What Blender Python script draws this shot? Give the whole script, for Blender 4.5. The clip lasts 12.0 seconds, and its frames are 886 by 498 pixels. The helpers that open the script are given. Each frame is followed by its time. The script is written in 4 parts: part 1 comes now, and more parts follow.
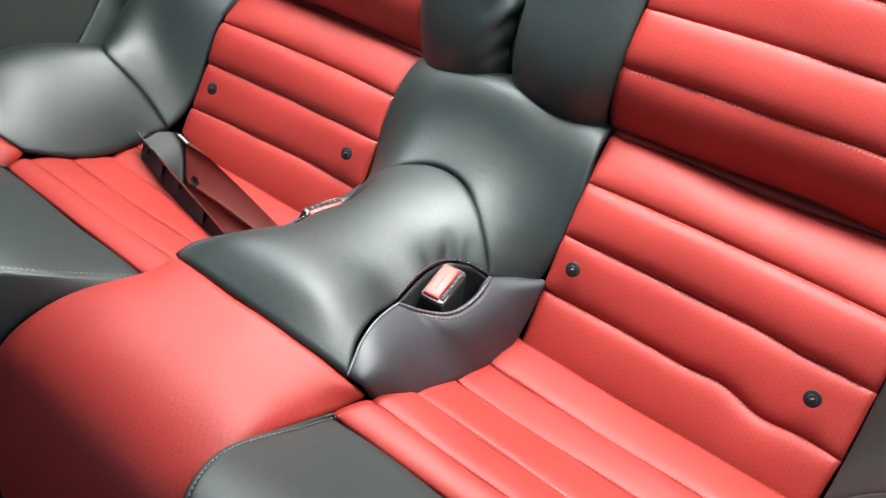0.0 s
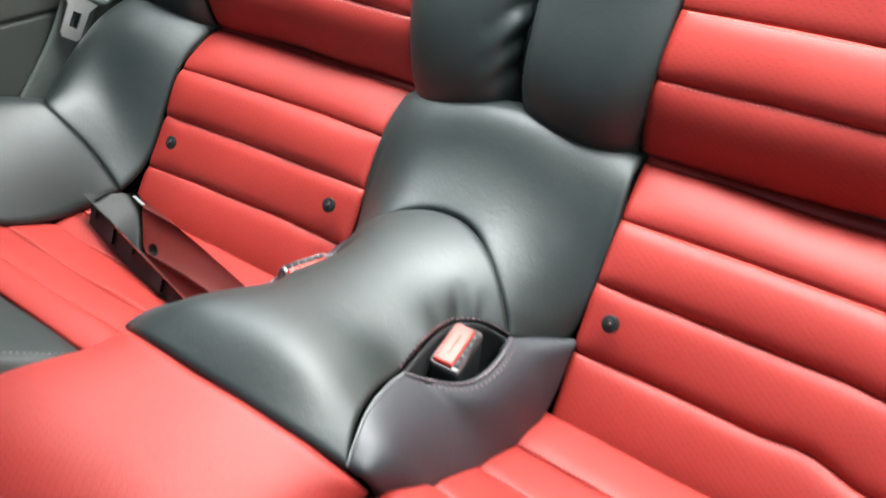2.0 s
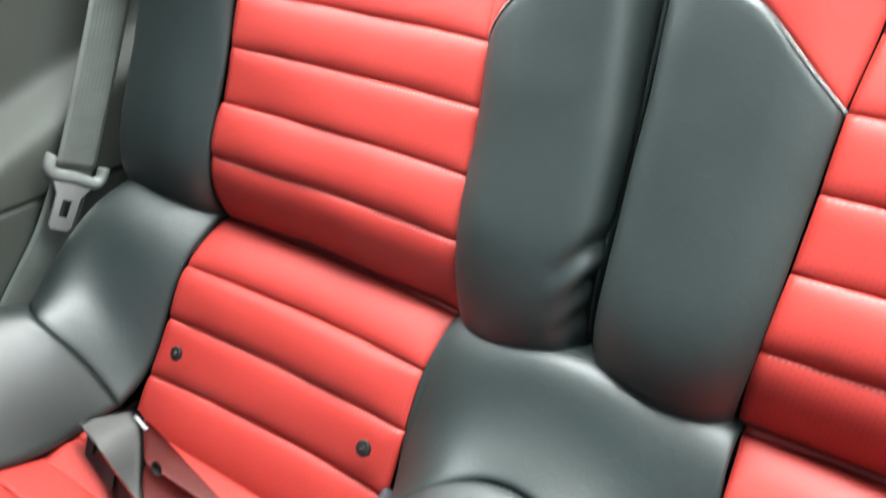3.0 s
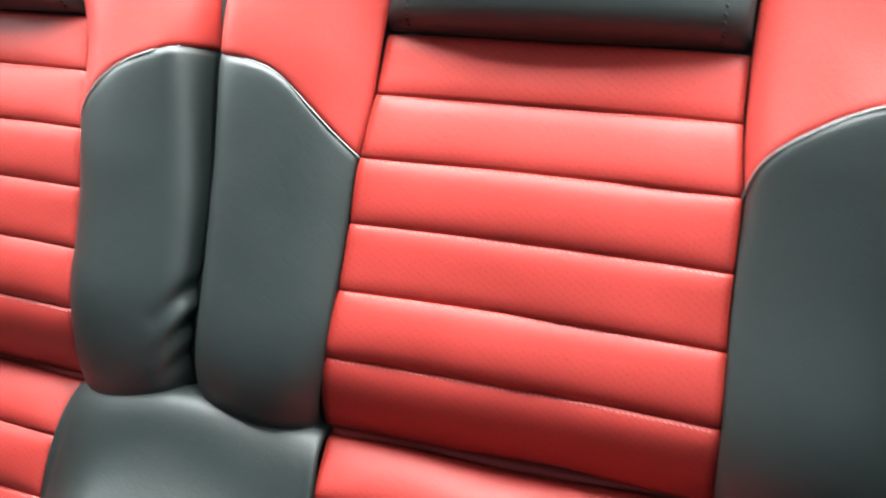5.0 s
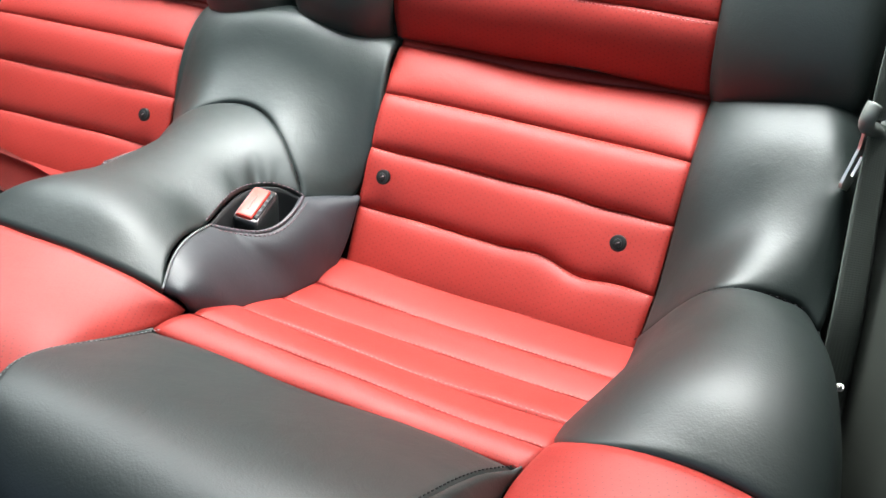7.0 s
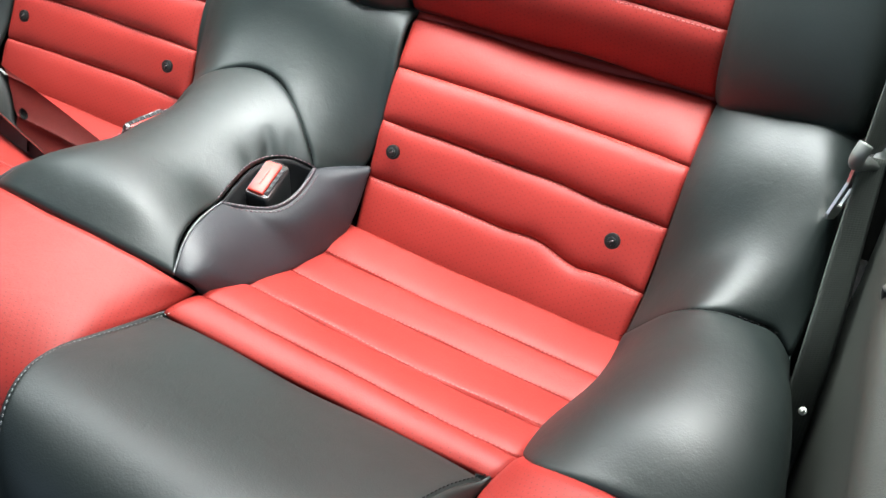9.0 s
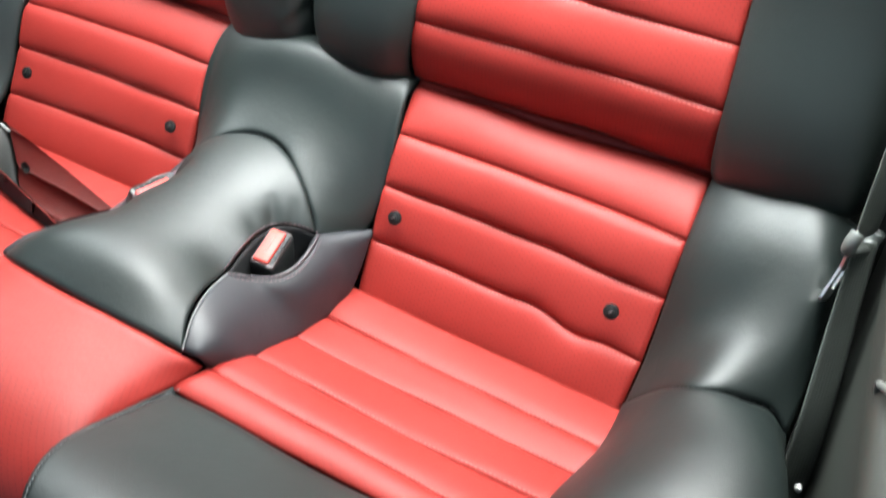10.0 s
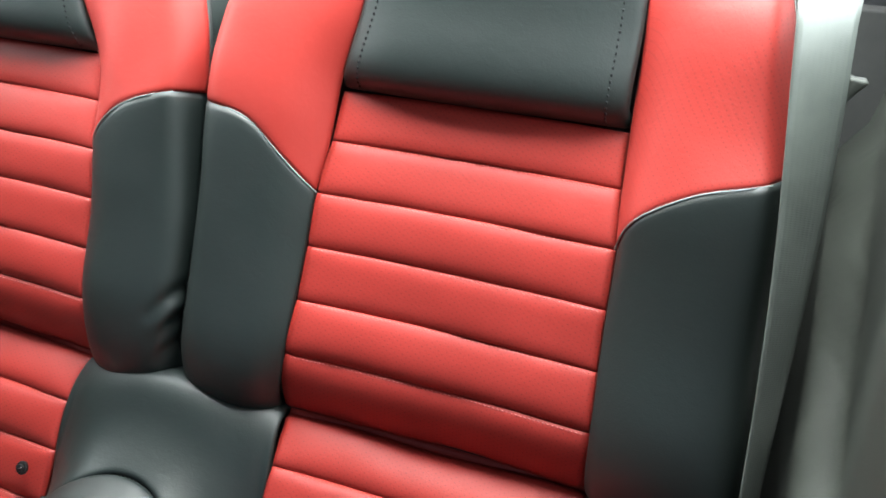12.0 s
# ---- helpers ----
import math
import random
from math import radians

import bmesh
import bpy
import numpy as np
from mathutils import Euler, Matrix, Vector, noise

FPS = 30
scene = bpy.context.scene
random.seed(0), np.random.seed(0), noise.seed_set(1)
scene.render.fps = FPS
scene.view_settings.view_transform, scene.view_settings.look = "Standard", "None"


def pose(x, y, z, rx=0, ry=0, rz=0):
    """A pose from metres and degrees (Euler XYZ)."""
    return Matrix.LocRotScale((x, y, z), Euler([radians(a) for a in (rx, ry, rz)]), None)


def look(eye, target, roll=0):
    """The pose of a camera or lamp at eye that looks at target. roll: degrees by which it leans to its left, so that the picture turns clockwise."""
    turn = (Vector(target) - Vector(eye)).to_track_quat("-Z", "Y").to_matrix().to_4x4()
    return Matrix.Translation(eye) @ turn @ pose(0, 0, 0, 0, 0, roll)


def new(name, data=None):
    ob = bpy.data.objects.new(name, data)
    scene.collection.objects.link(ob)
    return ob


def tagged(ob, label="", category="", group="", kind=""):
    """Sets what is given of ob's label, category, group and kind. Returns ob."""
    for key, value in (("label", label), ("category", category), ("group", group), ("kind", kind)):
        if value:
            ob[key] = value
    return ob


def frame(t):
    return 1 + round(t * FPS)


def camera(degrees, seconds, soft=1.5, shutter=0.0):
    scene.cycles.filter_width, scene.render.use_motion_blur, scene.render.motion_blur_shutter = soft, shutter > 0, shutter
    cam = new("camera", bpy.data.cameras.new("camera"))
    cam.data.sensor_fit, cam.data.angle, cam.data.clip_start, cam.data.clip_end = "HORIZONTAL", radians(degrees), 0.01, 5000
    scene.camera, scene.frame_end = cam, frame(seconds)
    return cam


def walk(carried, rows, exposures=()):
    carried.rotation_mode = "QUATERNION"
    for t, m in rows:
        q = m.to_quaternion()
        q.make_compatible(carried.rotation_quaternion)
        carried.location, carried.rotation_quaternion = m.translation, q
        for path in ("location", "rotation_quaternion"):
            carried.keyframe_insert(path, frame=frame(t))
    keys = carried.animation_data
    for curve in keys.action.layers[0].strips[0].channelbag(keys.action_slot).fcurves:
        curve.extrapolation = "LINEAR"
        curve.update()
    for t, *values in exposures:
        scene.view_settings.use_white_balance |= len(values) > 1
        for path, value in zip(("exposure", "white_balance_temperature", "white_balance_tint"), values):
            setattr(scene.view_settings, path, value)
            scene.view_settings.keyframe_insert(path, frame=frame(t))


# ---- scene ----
FOV = 52.48
cam = camera(FOV, 12.0, soft=1.5, shutter=0.5)
walk(cam, [
    (0.0, pose(0.5179, -0.5601, 0.9185, 53.33, -1.30, 41.60)),
    (0.5, pose(0.5110, -0.5621, 0.9016, 55.40, -1.20, 40.36)),
    (1.0, pose(0.5066, -0.5606, 0.9124, 56.14, -0.48, 39.55)),
    (1.5, pose(0.4908, -0.5521, 0.9015, 57.89, -0.14, 39.30)),
    (2.0, pose(0.4243, -0.4959, 0.8088, 58.77, -0.24, 38.75)),
    (2.5, pose(0.3062, -0.4149, 0.8660, 58.27, 0.42, 38.17)),
    (3.0, pose(0.2602, -0.3854, 0.9141, 60.89, 0.31, 36.98)),
    (3.5, pose(0.2869, -0.3841, 0.9599, 64.77, -1.34, 32.95)),
    (3.7, pose(0.3029, -0.3909, 0.9754, 65.72, -1.71, 30.38)),
    (4.1, pose(0.3380, -0.4011, 0.9788, 66.91, -1.70, 26.73)),
    (4.5, pose(0.3874, -0.4140, 0.9548, 67.80, -1.05, 23.29)),
    (4.9, pose(0.4343, -0.4318, 0.9170, 68.36, -0.37, 20.49)),
    (5.3, pose(0.4621, -0.4567, 0.8794, 68.66, -0.23, 18.77)),
    (5.5, pose(0.4711, -0.4775, 0.8558, 68.77, -0.46, 18.02)),
    (6.0, pose(0.5085, -0.5522, 0.8202, 64.18, 0.01, 18.54)),
    (6.5, pose(0.5540, -0.6031, 0.8167, 59.13, 0.23, 24.83)),
    (6.7, pose(0.5777, -0.6074, 0.8090, 57.76, 0.68, 26.93)),
    (7.2, pose(0.6002, -0.6027, 0.8243, 55.60, 0.65, 29.44)),
    (7.8, pose(0.6126, -0.5824, 0.8756, 52.63, -0.09, 31.79)),
    (8.3, pose(0.6154, -0.5672, 0.9061, 51.01, -0.18, 32.65)),
    (8.5, pose(0.6172, -0.5475, 0.9312, 49.23, 0.69, 32.91)),
    (9.0, pose(0.6112, -0.5503, 0.9178, 48.13, 0.37, 32.59)),
    (9.5, pose(0.6144, -0.5569, 0.9298, 47.74, 0.54, 32.64)),
    (10.0, pose(0.5864, -0.5331, 0.9755, 48.44, 0.09, 31.94)),
    (10.5, pose(0.5618, -0.5285, 1.0315, 53.95, -1.54, 29.59)),
    (11.0, pose(0.5645, -0.5214, 1.0592, 60.17, -1.67, 26.96)),
    (11.5, pose(0.5554, -0.5265, 1.0590, 64.46, -2.11, 24.18)),
    (12.0, pose(0.5614, -0.5118, 1.0409, 64.65, -1.78, 22.72)),
], exposures=[(0.0, 1.83, 6500, 10), (1.5, 1.83, 6500, 10), (2.0, 1.90, 6500, 10), (2.5, 1.97, 6500, 10), (3.0, 2.28, 6500, 10), (3.5, 2.15, 6500, 10), (5.5, 1.92, 6500, 10), (6.0, 2.50, 6500, 10),
                 (6.5, 2.08, 6500, 10), (8.5, 1.92, 6500, 10), (9.5, 1.87, 6500, 10), (10.0, 1.88, 6500, 10), (11.0, 1.97, 6500, 10), (11.5, 1.62, 6500, 10), (12.0, 1.30, 6500, 10)])

# ---- world and light: hazy sky through the rear glass, the windscreen, the side windows and the open door ----
world = bpy.data.worlds.new("sky")
scene.world = world
world.use_nodes = True
wn, wl = world.node_tree.nodes, world.node_tree.links
sky = wn.new("ShaderNodeTexSky")
sky.sky_type = "NISHITA"
sky.sun_disc = False
sky.sun_elevation, sky.sun_rotation = radians(66), radians(0)
sky.air_density, sky.dust_density, sky.ozone_density = 0.7, 4.0, 0.7
wl.new(sky.outputs["Color"], wn["Background"].inputs["Color"])
wn["Background"].inputs["Strength"].default_value = 0.07

sun_data = bpy.data.lights.new("sun", "SUN")
sun_data.energy, sun_data.angle, sun_data.color = 0.2, radians(60), (0.90, 1.0, 0.94)
sun = new("sun", sun_data)
sun.matrix_world = look((-0.5, 1.1, 3.4), (0.0, 0.0, 0.4))

# sky light through the large sloping rear glass
glass_data = bpy.data.lights.new("rear_glass_light", "AREA")
glass_data.shape, glass_data.size, glass_data.size_y, glass_data.energy = "RECTANGLE", 1.04, 0.50, 12.0
glass_data.spread = radians(120)
glass_data.color = (0.94, 1.0, 0.99)
glass_light = new("rear_glass_light", glass_data)
glass_light.matrix_world = look((0.10, 0.31, 1.13), (0.10, 0.34, 0.40))

# sky light through the windscreen
screen_data = bpy.data.lights.new("windscreen_light", "AREA")
screen_data.shape, screen_data.size, screen_data.size_y, screen_data.energy = "RECTANGLE", 1.25, 0.85, 0.45
screen_data.color = (0.84, 1.0, 0.94)
screen_light = new("windscreen_light", screen_data)
screen_light.matrix_world = look((0.0, -1.36, 0.93), (0.0, -0.40, 0.20))

# sky light through the small quarter windows
for side, energy in ((-1, 2.4), (1, 1.8)):
    quarter_data = bpy.data.lights.new("quarter_window_light", "AREA")
    quarter_data.shape, quarter_data.size, quarter_data.size_y, quarter_data.energy = "RECTANGLE", 0.56, 0.20, energy
    quarter_data.color = (0.90, 1.0, 1.0)
    quarter_light = new("quarter_window_light", quarter_data)
    quarter_light.matrix_world = look((side * 0.675, 0.12, 1.04), (0.0, 0.0, 0.62))

# sky light through the open door
door_data = bpy.data.lights.new("open_door_light", "AREA")
door_data.shape, door_data.size, door_data.size_y, door_data.energy = "RECTANGLE", 0.75, 0.70, 0.5
door_data.color = (0.82, 1.0, 0.96)
door_light = new("open_door_light", door_data)
door_light.matrix_world = look((0.98, -0.78, 0.95), (0.0, 0.15, 0.60))


# ---- materials ----
def mat(name):
    m = bpy.data.materials.new(name)
    m.use_nodes = True
    return m, m.node_tree.nodes, m.node_tree.links, m.node_tree.nodes["Principled BSDF"]


def noise_tex(n, l, scale, detail=3.0, coord=None):
    t = n.new("ShaderNodeTexNoise")
    t.inputs["Scale"].default_value, t.inputs["Detail"].default_value = scale, detail
    if coord:
        l.new(coord, t.inputs["Vector"])
    return t


def ramp(n, l, fac, a, b, lo=0.3, hi=0.7):
    r = n.new("ShaderNodeValToRGB")
    r.color_ramp.elements[0].position, r.color_ramp.elements[1].position = lo, hi
    r.color_ramp.elements[0].color, r.color_ramp.elements[1].color = (*a, 1), (*b, 1)
    l.new(fac, r.inputs["Fac"])
    return r


def math_node(n, l, op, a, b=None):
    k = n.new("ShaderNodeMath")
    k.operation = op
    for i, v in enumerate((a, b)):
        if v is None:
            continue
        if isinstance(v, (int, float)):
            k.inputs[i].default_value = v
        else:
            l.new(v, k.inputs[i])
    return k.outputs[0]


def leather(name, dark, light, rough=(0.34, 0.46), perforated=False, grain=0.10, pitch=0.0056, gloss=0.5):
    """Vinyl leather: pebbled grain, faint stains, optionally a staggered grid of punched holes (UV in metres)."""
    m, n, l, bsdf = mat(name)
    co = n.new("ShaderNodeTexCoord")
    ob = co.outputs["Object"]
    big = noise_tex(n, l, 5.0, 4.0, ob)
    fine = noise_tex(n, l, 420.0, 2.0, ob)
    colour = ramp(n, l, big.outputs["Fac"], dark, light)
    rr = n.new("ShaderNodeMapRange")
    rr.inputs["To Min"].default_value, rr.inputs["To Max"].default_value = rough
    mid = noise_tex(n, l, 28.0, 5.0, ob)
    l.new(mid.outputs["Fac"], rr.inputs["Value"])
    l.new(rr.outputs["Result"], bsdf.inputs["Roughness"])
    vor = n.new("ShaderNodeTexVoronoi")
    vor.feature = "SMOOTH_F1"
    vor.inputs["Scale"].default_value = 780.0
    l.new(ob, vor.inputs["Vector"])
    height = math_node(n, l, "ADD", vor.outputs["Distance"], math_node(n, l, "MULTIPLY", fine.outputs["Fac"], 0.5))
    bump = n.new("ShaderNodeBump")
    bump.inputs["Strength"].default_value, bump.inputs["Distance"].default_value = grain, 0.0006
    l.new(height, bump.inputs["Height"])
    soft = n.new("ShaderNodeBump")
    soft.inputs["Strength"].default_value, soft.inputs["Distance"].default_value = 0.25, 0.004
    slow = noise_tex(n, l, 17.0, 2.0, ob)
    l.new(slow.outputs["Fac"], soft.inputs["Height"])
    crease = n.new("ShaderNodeBump")
    crease.inputs["Strength"].default_value, crease.inputs["Distance"].default_value = 0.10, 0.0022
    wrinkle = noise_tex(n, l, 75.0, 5.0, ob)
    wrinkle.inputs["Distortion"].default_value = 1.2
    l.new(wrinkle.outputs["Fac"], crease.inputs["Height"])
    l.new(soft.outputs["Normal"], crease.inputs["Normal"])
    l.new(crease.outputs["Normal"], bump.inputs["Normal"])
    normal, base = bump.outputs["Normal"], colour.outputs["Color"]
    if perforated:
        sep = n.new("ShaderNodeSeparateXYZ")
        l.new(co.outputs["UV"], sep.inputs[0])
        v = math_node(n, l, "DIVIDE", sep.outputs["Y"], pitch * 0.75)
        row = math_node(n, l, "MULTIPLY", math_node(n, l, "MODULO", math_node(n, l, "FLOOR", v), 2.0), 0.5)
        u = math_node(n, l, "ADD", math_node(n, l, "DIVIDE", sep.outputs["X"], pitch), row)
        du = math_node(n, l, "MULTIPLY", math_node(n, l, "SUBTRACT", math_node(n, l, "FRACT", u), 0.5), 1.0)
        dv = math_node(n, l, "MULTIPLY", math_node(n, l, "SUBTRACT", math_node(n, l, "FRACT", v), 0.5), 0.75)
        d = math_node(n, l, "SQRT", math_node(n, l, "ADD", math_node(n, l, "MULTIPLY", du, du), math_node(n, l, "MULTIPLY", dv, dv)))
        hole = n.new("ShaderNodeMapRange")
        hole.inputs["From Min"].default_value, hole.inputs["From Max"].default_value = 0.060, 0.115
        hole.inputs["To Min"].default_value, hole.inputs["To Max"].default_value = 1.0, 0.0
        l.new(d, hole.inputs["Value"])
        mix = n.new("ShaderNodeMix")
        mix.data_type = "RGBA"
        l.new(math_node(n, l, "MULTIPLY", hole.outputs["Result"], 0.65), mix.inputs["Factor"])
        l.new(base, mix.inputs["A"])
        mix.inputs["B"].default_value = (0.03, 0.004, 0.004, 1)
        base = mix.outputs["Result"]
    l.new(base, bsdf.inputs["Base Color"])
    l.new(normal, bsdf.inputs["Normal"])
    bsdf.inputs["Specular IOR Level"].default_value = gloss
    return m


RED = leather("red_leather", (0.228, 0.0165, 0.0122), (0.272, 0.0212, 0.0160), rough=(0.50, 0.60), perforated=True, gloss=0.33)
RED_PLAIN = leather("red_leather_plain", (0.228, 0.0165, 0.0122), (0.272, 0.0212, 0.0160), rough=(0.50, 0.60), gloss=0.33)
BLACK = leather("black_leather", (0.0040, 0.0082, 0.0074), (0.0060, 0.0112, 0.0102), rough=(0.45, 0.55), grain=0.14, gloss=0.58)
GREY = leather("charcoal_leather", (0.013, 0.0138, 0.0172), (0.018, 0.0188, 0.0228), rough=(0.46, 0.56), grain=0.16, gloss=0.6)


def plain(name, colour, rough, metallic=0.0, spread=0.12, scale=60.0, bump=0.0):
    m, n, l, bsdf = mat(name)
    co = n.new("ShaderNodeTexCoord")
    t = noise_tex(n, l, scale, 4.0, co.outputs["Object"])
    r = ramp(n, l, t.outputs["Fac"], [c * (1 - spread) for c in colour], [min(1, c * (1 + spread)) for c in colour])
    l.new(r.outputs["Color"], bsdf.inputs["Base Color"])
    bsdf.inputs["Roughness"].default_value, bsdf.inputs["Metallic"].default_value = rough, metallic
    if bump:
        b = n.new("ShaderNodeBump")
        b.inputs["Strength"].default_value, b.inputs["Distance"].default_value = bump, 0.0008
        t2 = noise_tex(n, l, 900.0, 3.0, co.outputs["Object"])
        l.new(t2.outputs["Fac"], b.inputs["Height"])
        l.new(b.outputs["Normal"], bsdf.inputs["Normal"])
    return m


def webbing_material(name="belt_webbing", dark=(0.066, 0.074, 0.067), light=(0.086, 0.096, 0.087)):
    """Woven belt: fine ribs along the belt, UV in metres."""
    m, n, l, bsdf = mat(name)
    co = n.new("ShaderNodeTexCoord")
    sep = n.new("ShaderNodeSeparateXYZ")
    l.new(co.outputs["UV"], sep.inputs[0])
    s = math_node(n, l, "SINE", math_node(n, l, "MULTIPLY", sep.outputs["Y"], 2 * math.pi / 0.0047))
    s2 = math_node(n, l, "SINE", math_node(n, l, "MULTIPLY", sep.outputs["X"], 2 * math.pi / 0.0018))
    h = math_node(n, l, "ADD", s, math_node(n, l, "MULTIPLY", s2, 0.5))
    b = n.new("ShaderNodeBump")
    b.inputs["Strength"].default_value, b.inputs["Distance"].default_value = 0.16, 0.0004
    l.new(h, b.inputs["Height"])
    l.new(b.outputs["Normal"], bsdf.inputs["Normal"])
    t = noise_tex(n, l, 35.0, 4.0, co.outputs["Object"])
    r = ramp(n, l, t.outputs["Fac"], dark, light)
    l.new(r.outputs["Color"], bsdf.inputs["Base Color"])
    bsdf.inputs["Roughness"].default_value = 0.42
    return m


WEBBING = webbing_material()
CLIP = plain("matt_black_plastic", (0.008, 0.008, 0.008), 0.55, bump=0.2)
CLIP.node_tree.nodes["Principled BSDF"].inputs["Specular IOR Level"].default_value = 0.2
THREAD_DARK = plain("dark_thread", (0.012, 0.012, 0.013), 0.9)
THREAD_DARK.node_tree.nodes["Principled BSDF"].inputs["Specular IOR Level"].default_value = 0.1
THREAD_PLUM = plain("plum_thread", (0.13, 0.075, 0.085), 0.6)
THREAD_GREY = plain("grey_thread", (0.13, 0.135, 0.135), 0.7)
THREAD_RED = plain("red_thread", (0.40, 0.08, 0.072), 0.6)
PIPING = plain("grey_piping", (0.20, 0.205, 0.20), 0.55)
PLASTIC = plain("black_plastic", (0.022, 0.023, 0.023), 0.32, bump=0.15)
TRIM = plain("trim_plastic", (0.034, 0.038, 0.032), 0.58, bump=0.45, spread=0.1, scale=9)
TRIM.node_tree.nodes["Principled BSDF"].inputs["Specular IOR Level"].default_value = 0.35
TRIM_DARK = plain("dark_trim_plastic", (0.035, 0.038, 0.035), 0.45, bump=0.45, spread=0.1, scale=9)
GREY_PLASTIC = plain("grey_plastic", (0.13, 0.14, 0.132), 0.40)
CHROME = plain("steel", (0.80, 0.79, 0.77), 0.42, metallic=1.0, spread=0.05)
RIM = plain("dark_metal", (0.12, 0.10, 0.10), 0.45, metallic=1.0)
BUTTON_RED = plain("buckle_red", (0.46, 0.032, 0.020), 0.50, spread=0.06)
GLOSS = plain("dark_chrome", (0.34, 0.33, 0.32), 0.05, metallic=1.0, spread=0.04)
CARPET = plain("carpet", (0.015, 0.015, 0.016), 0.95, spread=0.4, scale=300, bump=1.0)
# lining; the same near-black paints shade under seat backs and loose panel
FOAM = plain("lining_and_shade", (0.010, 0.010, 0.011), 0.85)
HEADLINER = plain("black_cloth", (0.022, 0.023, 0.022), 0.9, bump=0.5)
ASPHALT = plain("asphalt", (0.05, 0.05, 0.05), 0.9, spread=0.3, scale=40, bump=0.6)


# ---- building helpers ----
def spline(points, ts, chord=True):
    """Natural cubic spline through the points, at the parameters ts (0 to 1)."""
    p = np.asarray(points, float)
    ts = np.asarray(ts, float)
    n = len(p)
    if n == 2:
        return p[0] + (p[1] - p[0]) * ts[:, None]
    k = np.r_[0, np.cumsum(np.linalg.norm(np.diff(p, axis=0), axis=1) ** 0.75 + 1e-6)] if chord else np.arange(n, dtype=float)
    k = k / k[-1]
    h = np.diff(k)
    a = np.zeros((n, n))
    b = np.zeros((n, p.shape[1]))
    a[0, 0] = a[-1, -1] = 1
    for i in range(1, n - 1):
        a[i, i - 1], a[i, i], a[i, i + 1] = h[i - 1], 2 * (h[i - 1] + h[i]), h[i]
        b[i] = 6 * ((p[i + 1] - p[i]) / h[i] - (p[i] - p[i - 1]) / h[i - 1])
    m = np.linalg.solve(a, b)
    j = np.clip(np.searchsorted(k, ts, side="right") - 1, 0, n - 2)
    d, e, hh = (k[j + 1] - ts)[:, None], (ts - k[j])[:, None], h[j][:, None]
    return (m[j] * d ** 3 + m[j + 1] * e ** 3) / (6 * hh) + (p[j] / hh - m[j] * hh / 6) * d + (p[j + 1] / hh - m[j + 1] * hh / 6) * e


def even(points, n):
    """n points at even steps along the spline through the points."""
    c = spline(points, np.linspace(0, 1, 160))
    s = np.r_[0, np.cumsum(np.linalg.norm(np.diff(c, axis=0), axis=1))]
    q = np.linspace(0, s[-1], n)
    return np.stack([np.interp(q, s, c[:, i]) for i in range(3)], 1)


def loft(curves, nu, nv, even_rows=True):
    """Skin over guide curves: [nu, nv, 3]; u runs from curve to curve, v along each."""
    rows = np.array([even(c, nv) if even_rows else spline(c, np.linspace(0, 1, nv), False) for c in curves])
    return np.stack([spline(rows[:, j], np.linspace(0, 1, nu)) for j in range(nv)], 1)


def flip(g):
    """The mirror image of points on the other side of the car."""
    g = np.array(g, float)
    g[..., 0] *= -1
    return g


def link(name, verts, faces, material, parent=None, uvs=None, smooth=True, label=""):
    me = bpy.data.meshes.new(name)
    me.from_pydata([tuple(v) for v in verts], [], faces)
    me.materials.append(material)
    if uvs is not None:
        layer = me.uv_layers.new(name="UVMap")
        idx = np.empty(len(me.loops), dtype=np.int32)
        me.loops.foreach_get("vertex_index", idx)
        layer.data.foreach_set("uv", np.asarray(uvs, np.float32)[idx].ravel())
    if smooth:
        me.polygons.foreach_set("use_smooth", [True] * len(me.polygons))
    me.update()
    ob = new(name, me)
    if parent:
        ob.parent = parent
    if label:
        tagged(ob, label=label)
    return ob


def part(name, bm, material, parent, label=""):
    me = bpy.data.meshes.new(name)
    bmesh.ops.recalc_face_normals(bm, faces=bm.faces)
    bm.to_mesh(me)
    bm.free()
    me.materials.append(material)
    me.polygons.foreach_set("use_smooth", [True] * len(me.polygons))
    ob = new(name, me)
    if parent:
        ob.parent = parent
    if label:
        tagged(ob, label=label)
    return ob


def normals(g, toward):
    du, dv = np.gradient(g, axis=0), np.gradient(g, axis=1)
    n = np.cross(du, dv)
    n /= np.linalg.norm(n, axis=2, keepdims=True) + 1e-12
    return -n if (n @ np.asarray(toward, float)).mean() < 0 else n


